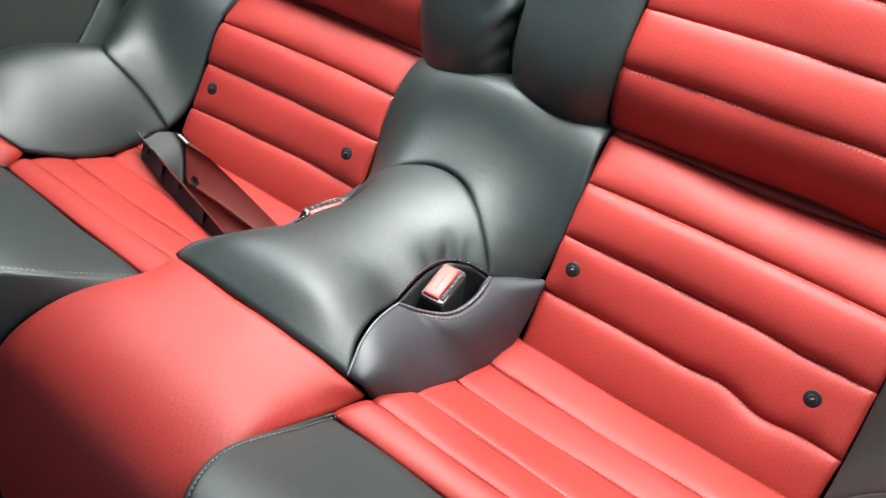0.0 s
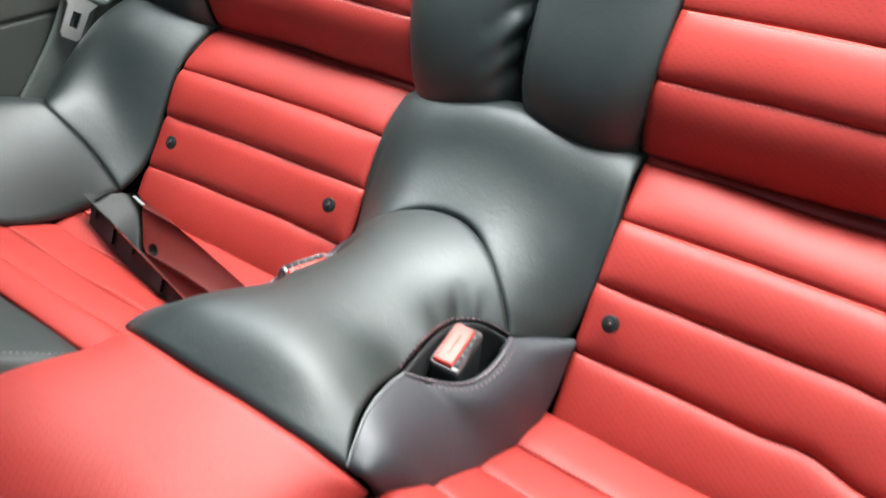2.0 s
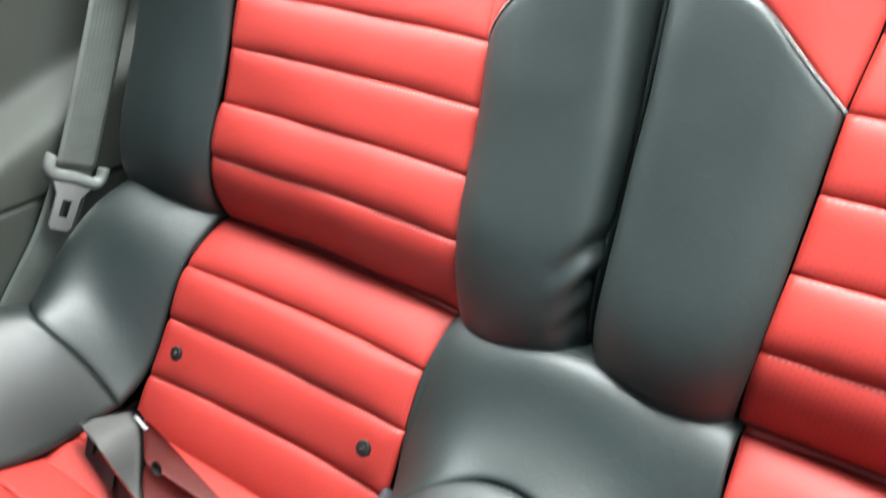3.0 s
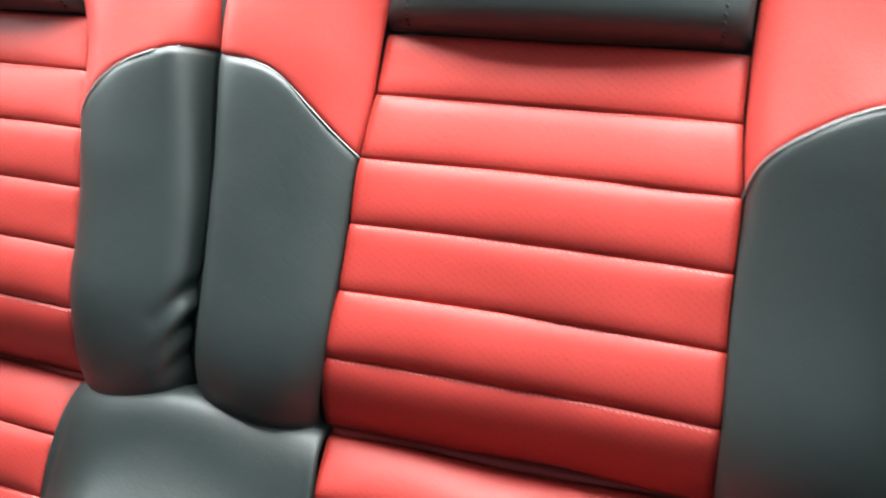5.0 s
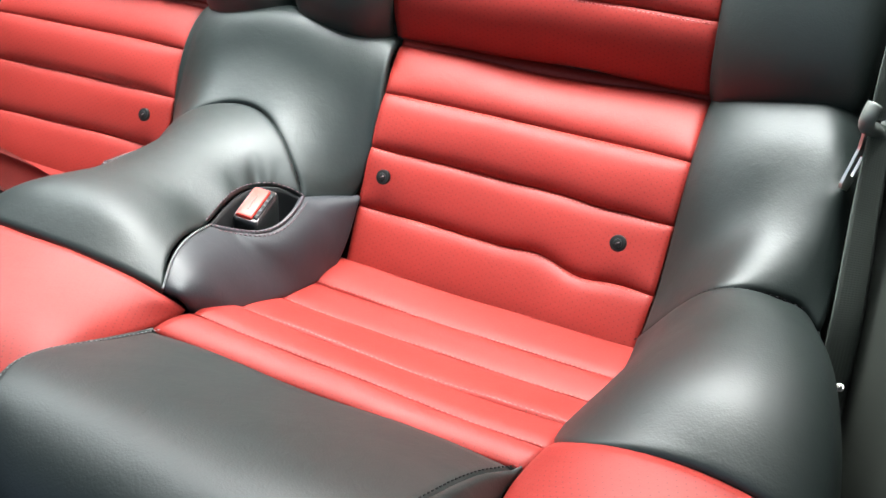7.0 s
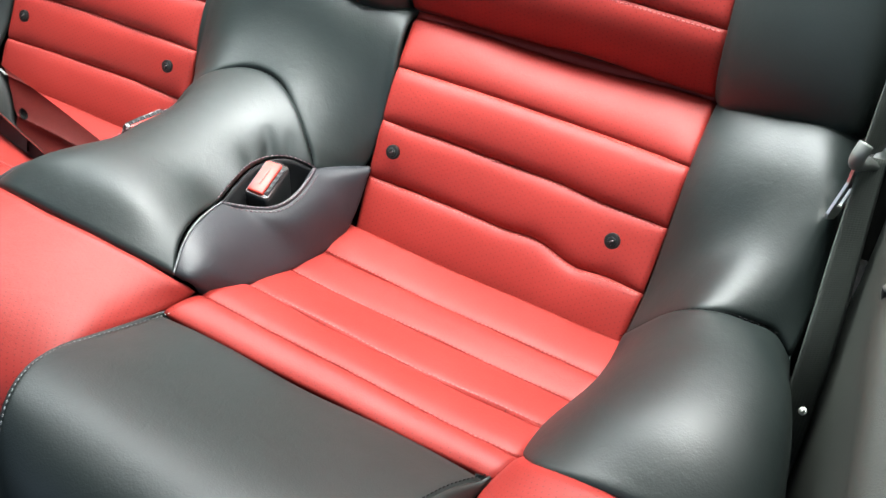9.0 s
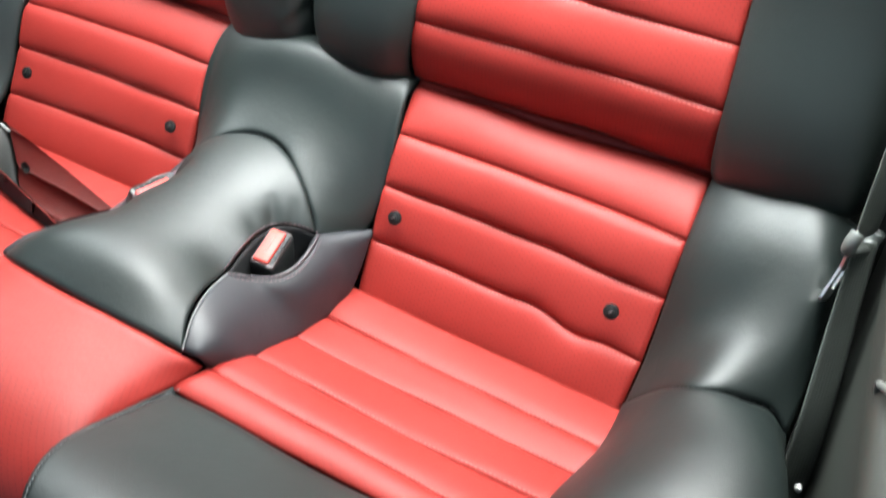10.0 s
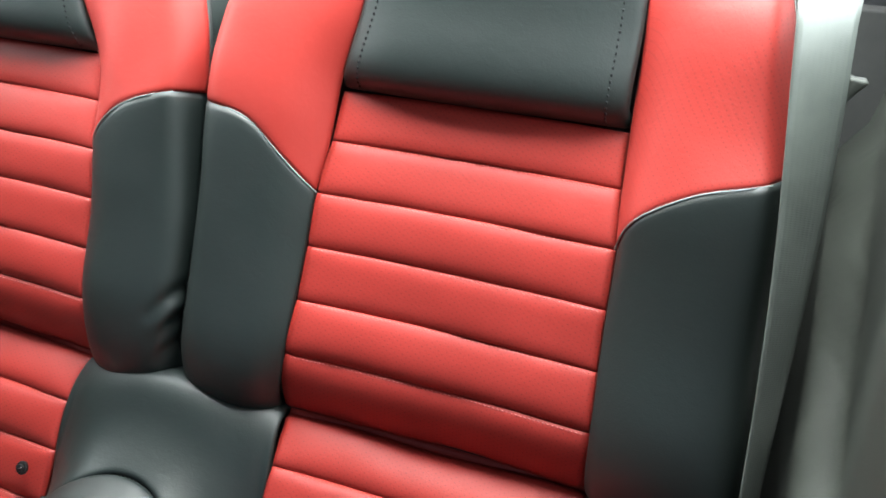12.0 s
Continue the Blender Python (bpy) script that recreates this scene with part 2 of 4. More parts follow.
def sheet(name, g, material, parent, puff=0.0, edge=0.008, sink=0.004, seams="abcd", thick=0.012, power=2.0,
          toward=(0, -0.6, 0.8), extra=None, label="", tight=0.55, groove=1.0, skins=None):
    """An upholstery panel: the skin g swells by puff and rolls in at its seams (a, b: ends in u; c, d: ends in v)."""
    nu, nv = g.shape[:2]
    n = normals(g, toward)
    su = np.concatenate([np.zeros((1, nv)), np.cumsum(np.linalg.norm(np.diff(g, axis=0), axis=2), axis=0)])
    sv = np.concatenate([np.zeros((nu, 1)), np.cumsum(np.linalg.norm(np.diff(g, axis=1), axis=2), axis=1)], axis=1)
    tu, tv = su / (su[-1:] + 1e-9), sv / (sv[:, -1:] + 1e-9)
    off = np.zeros((nu, nv))
    bulge = np.ones((nu, nv))
    if "a" in seams or "b" in seams:
        bulge *= 1 - np.abs(2 * tu - 1) ** (power * 2.5)
    if "c" in seams or "d" in seams:
        bulge *= 1 - np.abs(2 * tv - 1) ** power
    off += puff * bulge
    for key, d in (("a", su), ("b", su[-1:] - su), ("c", sv), ("d", sv[:, -1:] - sv)):
        if key in seams:
            k = tight if key in "ab" else 1.0
            r = np.clip(1 - d / (edge * k), 0, 1)
            off -= sink * k * (groove * (1 - np.sqrt(1 - r ** 2 * 0.995)) + (1 - groove) * r ** 2.2)
    if extra is not None:
        off += extra(g)
    top = g + n * off[..., None]
    if skins is not None:
        skins.append(top)
    low = g - n * thick
    verts = np.concatenate([top.reshape(-1, 3), low.reshape(-1, 3)])
    uv = np.stack([sv, su], 2).reshape(-1, 2)
    at = lambda i, j, k=0: k * nu * nv + i * nv + j
    faces = []
    up = np.cross(g[1, 0] - g[0, 0], g[0, 1] - g[0, 0]) @ n[0, 0] > 0
    for i in range(nu - 1):
        for j in range(nv - 1):
            q = (at(i, j), at(i + 1, j), at(i + 1, j + 1), at(i, j + 1))
            r = (at(i, j, 1), at(i, j + 1, 1), at(i + 1, j + 1, 1), at(i + 1, j, 1))
            faces += [q, r] if up else [q[::-1], r[::-1]]
    ring = [(i, 0) for i in range(nu)] + [(nu - 1, j) for j in range(1, nv)] + [(i, nv - 1) for i in range(nu - 2, -1, -1)] + [(0, j) for j in range(nv - 2, 0, -1)]
    for p, q in zip(ring, ring[1:] + ring[:1]):
        f = (at(*p), at(*p, 1), at(*q, 1), at(*q))
        faces.append(f if up else f[::-1])
    ob = link(name, verts, faces, material, parent, np.concatenate([uv, uv]), label=label)
    return ob


def frame_along(c):
    t = np.gradient(c, axis=0)
    t /= np.linalg.norm(t, axis=1, keepdims=True) + 1e-12
    ref = np.array([0.31, -0.52, 0.79])
    s = np.cross(t, ref)
    s /= np.linalg.norm(s, axis=1, keepdims=True)
    return t, s, np.cross(s, t)


def tube(name, points, radius, material, parent, sides=8, n=60, label="", as_is=False):
    c = np.asarray(points, float) if as_is else even(points, n)
    n = len(c)
    t, s, u = frame_along(c)
    a = np.linspace(0, 2 * np.pi, sides, endpoint=False)
    ring = c[:, None] + radius * (np.cos(a)[None, :, None] * s[:, None] + np.sin(a)[None, :, None] * u[:, None])
    faces = [(i * sides + k, i * sides + (k + 1) % sides, (i + 1) * sides + (k + 1) % sides, (i + 1) * sides + k) for i in range(n - 1) for k in range(sides)]
    faces += [tuple(range(sides))[::-1], tuple((n - 1) * sides + k for k in range(sides))]
    return link(name, ring.reshape(-1, 3), faces, material, parent, label=label)


def stitching(name, points, material, parent, step=0.0045, fill=0.62, r=0.0006, lift=(0, 0, 0.0), label=""):
    """A row of short thread stitches along a seam, in one mesh."""
    c0 = even(points, 200)
    length = np.linalg.norm(np.diff(c0, axis=0), axis=1).sum()
    n = max(3, int(length / step))
    c = even(points, n) + np.asarray(lift)
    t, s, u = frame_along(c)
    verts, faces = [], []
    prof = ((-0.5, 0.35), (-0.25, 1.0), (0.25, 1.0), (0.5, 0.35))
    for i in range(n):
        b = len(verts)
        for f, w in prof:
            for k in range(4):
                a = math.pi / 4 + k * math.pi / 2
                verts.append(c[i] + t[i] * step * fill * f + r * w * (math.cos(a) * s[i] + math.sin(a) * u[i]))
        for q in range(3):
            for k in range(4):
                faces.append((b + q * 4 + k, b + q * 4 + (k + 1) % 4, b + q * 4 + 4 + (k + 1) % 4, b + q * 4 + 4 + k))
        faces += [(b + 3, b + 2, b + 1, b), (b + 12, b + 13, b + 14, b + 15)]
    return link(name, verts, faces, material, parent, label=label)


def box(name, size, at, material, parent=None, bevel=0.004, rot=(0, 0, 0), segments=3, label="", taper=1.0):
    bm = bmesh.new()
    bmesh.ops.create_cube(bm, size=1.0)
    for v in bm.verts:
        k = taper if v.co.z > 0 else 1.0
        v.co = Vector((v.co.x * size[0] * k, v.co.y * size[1] * k, v.co.z * size[2]))
    if bevel:
        bmesh.ops.bevel(bm, geom=bm.edges[:], offset=bevel, segments=segments, profile=0.5, affect="EDGES")
    bm.transform(pose(*at, *rot))
    return part(name, bm, material, parent, label)


def disc(name, radius, depth, m, material, parent, sides=24, bevel=0.0, label=""):
    bm = bmesh.new()
    bmesh.ops.create_cone(bm, cap_ends=True, segments=sides, radius1=radius, radius2=radius, depth=depth)
    if bevel:
        es = [e for e in bm.edges if abs(e.verts[0].co.z - e.verts[1].co.z) < 1e-6 and e.verts[0].co.z > 0]
        bmesh.ops.bevel(bm, geom=es, offset=bevel, segments=3, profile=0.5, affect="EDGES")
    bm.transform(m)
    return part(name, bm, material, parent, label)


def root(name, label, category, at=(0, 0, 0), group=""):
    e = new(name)
    e.location = at
    e.empty_display_size = 0.05
    return tagged(e, label, category, group)


def wobble(amount, scale, seed=0.0):
    """A slow uneven swell, as of padding that was pulled over foam."""
    def f(g):
        q = g.reshape(-1, 3)
        return np.array([noise.noise(Vector((p[0] * scale + seed, p[1] * scale, p[2] * scale))) for p in q]).reshape(g.shape[:2]) * amount
    return f


# ---- setting ----
def wall_grid(side):
    """The quarter trim beside the seat: flares out towards the door, with a rounded arm-rest shoulder; it drops to a sill before the door glass."""
    ys = np.linspace(1.10, -0.34 if side > 0 else -1.80, 84)
    g = np.zeros((len(ys), 94, 3))
    for i, y in enumerate(ys):
        pillar = 1 / (1 + math.exp(-(y - 0.42) / 0.015))
        top = (0.80 if side > 0 else 0.90) + (0.13 if side > 0 else 0.03) / (1 + math.exp(-(y + 0.22) / 0.03)) + 0.27 * pillar
        zs = np.concatenate([np.linspace(0.02, 0.45, 14), np.linspace(0.455, 0.625, 64), np.linspace(0.635, top, 16)])
        base = (0.608 if side > 0 else 0.624) + (0.15 if side > 0 else 0.22) * max(0.0, (0.08 if side > 0 else -0.04) - y) ** 1.1
        ledge = 0.552 + 0.33 * (y - 0.02) if y > -0.05 else 0.529 + 0.10 * (y + 0.05)
        for j, z in enumerate(zs):
            step = 1 / (1 + math.exp(-(z - ledge) / 0.0045))
            groove = 0.005 * math.exp(-((z - 0.486) / 0.0022) ** 2) + (0.0025 if z < 0.4865 else 0.0)
            g[i, j] = (side * (base + (0.035 if side > 0 else 0.045) * step + groove + 0.02 * (z - 0.5) * (z > 0.5)), y, z)
    return g


for side, nm in ((1, "wall_right"), (-1, "wall_left")):
    w = sheet(nm, wall_grid(side), TRIM, None, seams="", thick=0.03, toward=(-side, 0, 0))
    tagged(w, "dark grey-green grained plastic quarter trim beside the seat", "wall", kind="structure")

box("floor", (2.0, 2.7, 0.04), (0, -0.50, -0.0), CARPET, None, 0.004)
tagged(bpy.data.objects["floor"], "black carpeted car floor", "floor", kind="structure")
box("wall_rear", (1.30, 0.04, 0.86), (0, 0.62, 0.44), HEADLINER, None, 0.004)
tagged(bpy.data.objects["wall_rear"], "black lined bulkhead behind the rear seat", "wall", kind="structure")
box("wall_front", (1.9, 0.05, 0.72), (0, -1.83, 0.36), TRIM_DARK, None, 0.01)
tagged(bpy.data.objects["wall_front"], "dark plastic front of the cabin", "wall", kind="structure")
box("trim", (1.04, 0.24, 0.02), (0, 0.48, 0.90), TRIM_DARK, None, 0.006)
tagged(bpy.data.objects["trim"], "dark plastic parcel shelf behind the seat backs", "shelf", kind="structure")
# unseen roof slab; its low rear edge and black cloth shade the seat front
box("ceiling", (1.50, 0.92, 0.03), (0, -0.44, 1.105), HEADLINER, None, 0.01)
tagged(bpy.data.objects["ceiling"], "unseen black cloth headliner set to shade the seat front", "ceiling", kind="structure")
box("ground", (400, 400, 0.1), (0, 0, -0.30), ASPHALT, None, 0)
tagged(bpy.data.objects["ground"], "grey asphalt ground under the car", "ground", kind="structure")

# ---- rear seat base ----
seat = root("rear_seat_base", "red and black leather bench cushion with raised centre hump", "car seat")

# rows of seams over the seat, (y, z): crease, three pleat seams, top of the lower back
LOW_I = [(0.137, 0.004, 0.286), (0.1335, 0.043, 0.3435), (0.134, 0.072, 0.397), (0.134, 0.1035, 0.445), (0.1285, 0.146, 0.481)]
LOW_O = [(0.443, -0.004, 0.292), (0.447, 0.033, 0.342), (0.4475, 0.069, 0.394), (0.448, 0.101, 0.4435), (0.4455, 0.160, 0.478)]
CUSH_I = [(0.122, 0.012, 0.298), (0.1265, -0.039, 0.302), (0.1275, -0.089, 0.315), (0.132, -0.150, 0.346), (0.134, -0.197, 0.370), (0.125, -0.234, 0.3755)]
CUSH_O = [(0.452, 0.004, 0.305), (0.456, -0.053, 0.316), (0.448, -0.092, 0.319), (0.445, -0.143, 0.338), (0.445, -0.191, 0.359), (0.4395, -0.221, 0.3635)]


def between(a, b, f, dy=0.0, dz=0.0):
    a, b = np.array(a), np.array(b)
    return a + (b - a) * f + np.array([0, dy, dz])


def pleats(rows_i, rows_o, parent, mirrored, bow=(0, 0), puff=0.0042, nx=44, ny=14, material=RED, open_start=False, open_end=False, ends="ab", dents=(), sink=0.0034, toward=(0, -0.6, 0.8), kink=0.0, belly=0.0, thick=0.014):
    """Stuffed cross pleats between two edges; each pleat is a piece of its own, with thread along each seam."""
    cols = [[between(p, q, f, bow[0] * 4 * f * (1 - f), bow[1] * 4 * f * (1 - f)) for p, q in zip(rows_i, rows_o)] for f in (0, 0.2, 0.4, 0.6, 0.8, 1)]
    for col, row, dy, dz in dents:
        cols[col][row] = cols[col][row] + np.array([0, dy, dz])
    n = len(rows_i) - 1
    g = loft(cols, nx, n * ny + 1, even_rows=False)
    if kink:
        # a slack fold in the lowest seam, where the cover bulges and then drops
        f = np.linspace(0, 1, nx)[:, None]
        v = np.arange(n * ny + 1)[None, :]
        amount = kink * (np.exp(-((f - 0.62) / 0.075) ** 2) - 1.25 * np.exp(-((f - 0.775) / 0.075) ** 2)) * np.exp(-((v - ny) / (0.75 * ny)) ** 2)
        g = g + amount[..., None] * np.array([0, 0.40, 0.85])
    if belly:
        # the lowest pleat hangs forward and rolls under
        g[:, :ny + 1, 1] -= belly * np.sin(np.linspace(0, np.pi, ny + 1))[None, :] ** 1.3
    if mirrored:
        g = flip(g)
    skins = []
    for k in range(n):
        piece = g[:, k * ny:(k + 1) * ny + 1]
        sheet("pleat", piece, material, parent, puff=puff, edge=0.014, sink=sink, power=2.2, thick=thick, toward=toward, groove=0.35,
              seams=ends + ("c" if k or not open_start else "") + ("d" if k < n - 1 or not open_end else ""),
              extra=wobble(0.0022, 11.0, k * 3.1 + (7 if mirrored else 0)), skins=skins)
    for skin in skins[:-1]:
        line = 0.5 * skin[1:-1, -2] + 0.5 * skin[1:-1, -1]
        stitching("stitching", line, THREAD_RED, parent, step=0.0044, r=0.00064)


for mirrored in (False, True):
    F = flip if mirrored else np.array
    pleats(LOW_I, LOW_O, seat, mirrored, bow=(0.010, -0.004), open_start=True, thick=0.008, nx=72, kink=0.0 if mirrored else 0.0045, dents=() if mirrored else ((3, 4, 0.0, -0.004), (2, 4, 0.0, -0.003)))
    pleats(CUSH_I, CUSH_O, seat, mirrored, bow=(0, -0.003), puff=0.0013 if mirrored else 0.0020, open_start=True, ends="", sink=0.0010 if mirrored else 0.0020)

    roll = [[between(LOW_I[4], LOW_O[4], f, 0.010 * 4 * f * (1 - f) + dy, -0.006 * 4 * f * (1 - f) + dz) for f in (0, 0.25, 0.5, 0.75, 1)] for dy, dz in ((0.003, -0.006), (0.008, -0.012), (0.008, -0.05))]
    sheet("top_roll", F(loft(roll, 14, 40)), RED, seat, seams="", thick=0.012)
    # black bolster beside the lower back
    arc = [(0.447, -0.005, 0.323), (0.476, -0.014, 0.369), (0.497, -0.028, 0.403), (0.516, -0.034, 0.420), (0.535, -0.028, 0.420), (0.553, -0.020, 0.413), (0.570, -0.013, 0.405), (0.586, -0.016, 0.390)]
    mid = [(0.4475, 0.034, 0.343), (0.473, 0.026, 0.381), (0.496, 0.025, 0.412), (0.520, 0.028, 0.435), (0.545, 0.031, 0.447), (0.570, 0.034, 0.446), (0.588, 0.040, 0.420)]
    mid2 = [(0.448, 0.098, 0.440), (0.475, 0.085, 0.460), (0.505, 0.081, 0.476), (0.535, 0.082, 0.485), (0.563, 0.083, 0.486), (0.584, 0.088, 0.462)]
    top = [(0.4455, 0.160, 0.479), (0.475, 0.142, 0.496), (0.510, 0.134, 0.505), (0.545, 0.130, 0.508), (0.578, 0.134, 0.492)]
    sheet("upper_bolster", F(loft([arc, mid, mid2, top], 40, 40)), BLACK, seat, puff=0.001, edge=0.006, sink=0.0026, seams="abc", extra=wobble(0.003, 9, 3.0 if mirrored else 0.5), label="black leather side bolster")
    # lower bolster from the arc seam to the red front
    fr = [(0.446, -0.193, 0.369), (0.464, -0.215, 0.398), (0.492, -0.224, 0.417), (0.530, -0.226, 0.425), (0.580, -0.226, 0.420), (0.615, -0.226, 0.402), (0.628, -0.226, 0.366)]
    m1 = [(0.449, -0.053, 0.318), (0.474, -0.062, 0.369), (0.500, -0.070, 0.404), (0.530, -0.074, 0.426), (0.566, -0.074, 0.430), (0.593, -0.072, 0.417), (0.604, -0.070, 0.385)]
    m2 = [(0.440, -0.125, 0.335), (0.466, -0.156, 0.386), (0.498, -0.170, 0.420), (0.535, -0.170, 0.4375), (0.575, -0.162, 0.437), (0.608, -0.155, 0.420), (0.620, -0.150, 0.386)]
    sheet("lower_bolster", F(loft([fr, m2, m1, arc], 40, 40)), BLACK, seat, puff=0.002, edge=0.006, sink=0.0026, seams="abc", extra=wobble(0.003, 9, 11.0 if mirrored else 5.5), label="black leather side bolster")
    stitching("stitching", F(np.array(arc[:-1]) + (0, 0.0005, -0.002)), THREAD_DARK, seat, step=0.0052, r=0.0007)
    # red front of the outer bolster
    f1 = [(0.436, -0.226, 0.3645), (0.462, -0.258, 0.396), (0.495, -0.272, 0.416), (0.535, -0.275, 0.424), (0.590, -0.274, 0.416), (0.632, -0.272, 0.362)]
    f2 = [(0.447, -0.330, 0.378), (0.470, -0.345, 0.402), (0.500, -0.352, 0.414), (0.540, -0.355, 0.418), (0.592, -0.353, 0.408), (0.636, -0.345, 0.352)]
    f3 = [(0.446, -0.412, 0.350), (0.472, -0.416, 0.356), (0.500, -0.419, 0.360), (0.540, -0.421, 0.361), (0.592, -0.419, 0.352), (0.636, -0.408, 0.310)]
    f4 = [(0.440, -0.440, 0.17), (0.472, -0.442, 0.17), (0.500, -0.443, 0.17), (0.540, -0.443, 0.17), (0.592, -0.441, 0.17), (0.634, -0.432, 0.17)]
    sheet("bolster_front", F(loft([fr, f1, f2, f3, f4], 40, 30)), RED, seat, puff=0.001, edge=0.010, sink=0.004, seams="ac", label="red perforated leather bolster front")
    # outer flank of the bolster, down to the floor
    rim = [(0.586, 0.134, 0.488), (0.586, 0.040, 0.408), (0.586, -0.016, 0.388), (0.604, -0.070, 0.384), (0.620, -0.150, 0.385), (0.628, -0.226, 0.365), (0.632, -0.272, 0.361), (0.636, -0.408, 0.309)]
    flank = [rim, [(x + 0.003, y, 0.30) for x, y, z in rim], [(x + 0.001, y, 0.03) for x, y, z in rim]]
    sheet("side_skirt", F(loft(flank, 14, 30)), BLACK, seat, seams="", toward=(-1 if mirrored else 1, 0, 0.1), thick=0.01)

    # black front panel, its inner edge a stitched curve beside the hump
    curve_in = [(0.128, -0.234, 0.376), (0.134, -0.294, 0.411), (0.140, -0.340, 0.438), (0.153, -0.372, 0.452), (0.172, -0.402, 0.453), (0.186, -0.425, 0.432), (0.194, -0.438, 0.38), (0.196, -0.442, 0.17)]
    curve_out = [(0.4365, -0.222, 0.365), (0.428, -0.257, 0.390), (0.424, -0.300, 0.416), (0.420, -0.345, 0.440), (0.408, -0.382, 0.452), (0.392, -0.412, 0.445), (0.380, -0.434, 0.39), (0.376, -0.442, 0.17)]
    c1 = [between(p, q, 0.15, 0, 0.003) for p, q in zip(curve_in, curve_out)]
    c2 = [between(p, q, 0.5, -0.002, 0.003) for p, q in zip(curve_in, curve_out)]
    c3 = [between(p, q, 0.85, 0, 0.003) for p, q in zip(curve_in, curve_out)]
    for c in (c1, c2, c3):
        c[6], c[5] = c[6] + np.array([0, -0.008, 0]), c[5] + np.array([0, -0.006, 0.003])
    sheet("front_panel", F(loft([curve_in, c1, c2, c3, curve_out], 56, 56)), BLACK, seat, puff=0.003, edge=0.012, sink=0.005, seams="abc", extra=wobble(0.003, 8, 21.0 if mirrored else 15.5), label="black leather thigh panel with a rolled front edge")
    stitching("stitching", F(np.array(curve_in[:6]) + (0.0045, 0, 0.001)), THREAD_GREY, seat, step=0.0048, r=0.0006)
    gus = [(0.4385, -0.224, 0.364), (0.437, -0.250, 0.366), (0.445, -0.300, 0.372), (0.449, -0.345, 0.380), (0.450, -0.385, 0.385), (0.445, -0.415, 0.37), (0.440, -0.434, 0.33), (0.438, -0.442, 0.17)]
    gm = [between(p, q, 0.5, 0, 0.003) for p, q in zip(curve_out, gus)]
    sheet("corner_gusset", F(loft([curve_out, gm, gus], 16, 40)), BLACK, seat, puff=0.001, edge=0.006, sink=0.004, seams="ab", label="black leather corner gusset")
    gin = [(0.1265, -0.236, 0.374), (0.125, -0.297, 0.395), (0.131, -0.339, 0.399), (0.136, -0.377, 0.384), (0.142, -0.401, 0.350), (0.147, -0.412, 0.31), (0.149, -0.416, 0.28), (0.152, -0.421, 0.17)]
    gm = [between(p, q, 0.5, 0, 0.002) for p, q in zip(gin, curve_in)]
    sheet("corner_gusset", F(loft([gin, gm, curve_in], 16, 40)), BLACK, seat, puff=0.001, edge=0.006, sink=0.003, seams="ab", toward=(-0.7 * (-1 if mirrored else 1), -0.4, 0.5))
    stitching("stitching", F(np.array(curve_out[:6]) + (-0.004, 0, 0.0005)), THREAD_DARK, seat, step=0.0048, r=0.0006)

    # charcoal side panel of the hump, with the buckle pocket cut into its upper edge
    up_edge = [(0.117, -0.209, 0.395), (0.108, -0.188, 0.404), (0.098, -0.165, 0.405), (0.089, -0.140, 0.400), (0.081, -0.112, 0.391), (0.094, -0.098, 0.382), (0.107, -0.075, 0.371), (0.112, -0.048, 0.369), (0.108, -0.020, 0.371), (0.101, -0.003, 0.369), (0.112, 0.028, 0.357), (0.122, 0.052, 0.345)]
    low_edge = [(0.131, -0.198, 0.3675), (0.140, -0.170, 0.357), (0.1405, -0.150, 0.346), (0.1385, -0.120, 0.330), (0.1365, -0.089, 0.315), (0.1365, -0.060, 0.305), (0.1365, -0.039, 0.301), (0.135, -0.018, 0.299), (0.136, 0.000, 0.302), (0.136, 0.020, 0.319), (0.135, 0.034, 0.334), (0.134, 0.044, 0.345)]
    m1 = [between(p, q, 0.35) + np.array([0.006, 0, 0.006]) for p, q in zip(up_edge, low_edge)]
    m2 = [between(p, q, 0.7) + np.array([0.005, 0, 0.004]) for p, q in zip(up_edge, low_edge)]
    rows = [spline(c, np.linspace(0, 1, 60), False) for c in (up_edge, m1, m2, low_edge)]
    g = np.stack([spline(np.array([r[j] for r in rows]), np.linspace(0, 1, 26)) for j in range(60)], 1)
    sx = -1 if mirrored else 1
    sheet("hump_side", F(g), GREY, seat, puff=0.002, edge=0.004, sink=0.0016, seams="ac", toward=(sx * 0.8, 0, 0.6), thick=0.008, label="charcoal leather panel with a sewn buckle pocket")
    lip = np.array(up_edge[4:10])
    tube("pocket_hem", F(lip + (0.0005, 0, -0.0012)), 0.0024, GREY, seat, sides=12, n=70, label="rolled charcoal hem of the buckle pocket")
    stitching("stitching", F(lip + (0.0062, 0, -0.0028)), THREAD_PLUM, seat, step=0.0046, fill=0.72, r=0.0006)
    stitching("stitching", F(lip + (0.0022, 0, 0.0010)), THREAD_PLUM, seat, step=0.0046, fill=0.72, r=0.0006)
    if not mirrored:
        # pale grey colour paints the highlight along the charcoal panel's edge
        tube("welt_highlight", np.array(up_edge[:5]) + (0.0008, 0, 0.0002), 0.0009, THREAD_GREY, seat, label="thin raised edge, pale grey to paint the panel edge highlight")
    else:
        stitching("stitching", F(np.array([LOW_O[3], LOW_O[4]]) + (0.0022, -0.001, 0.0006)), THREAD_GREY, seat, step=0.0042, fill=0.75, r=0.0006)
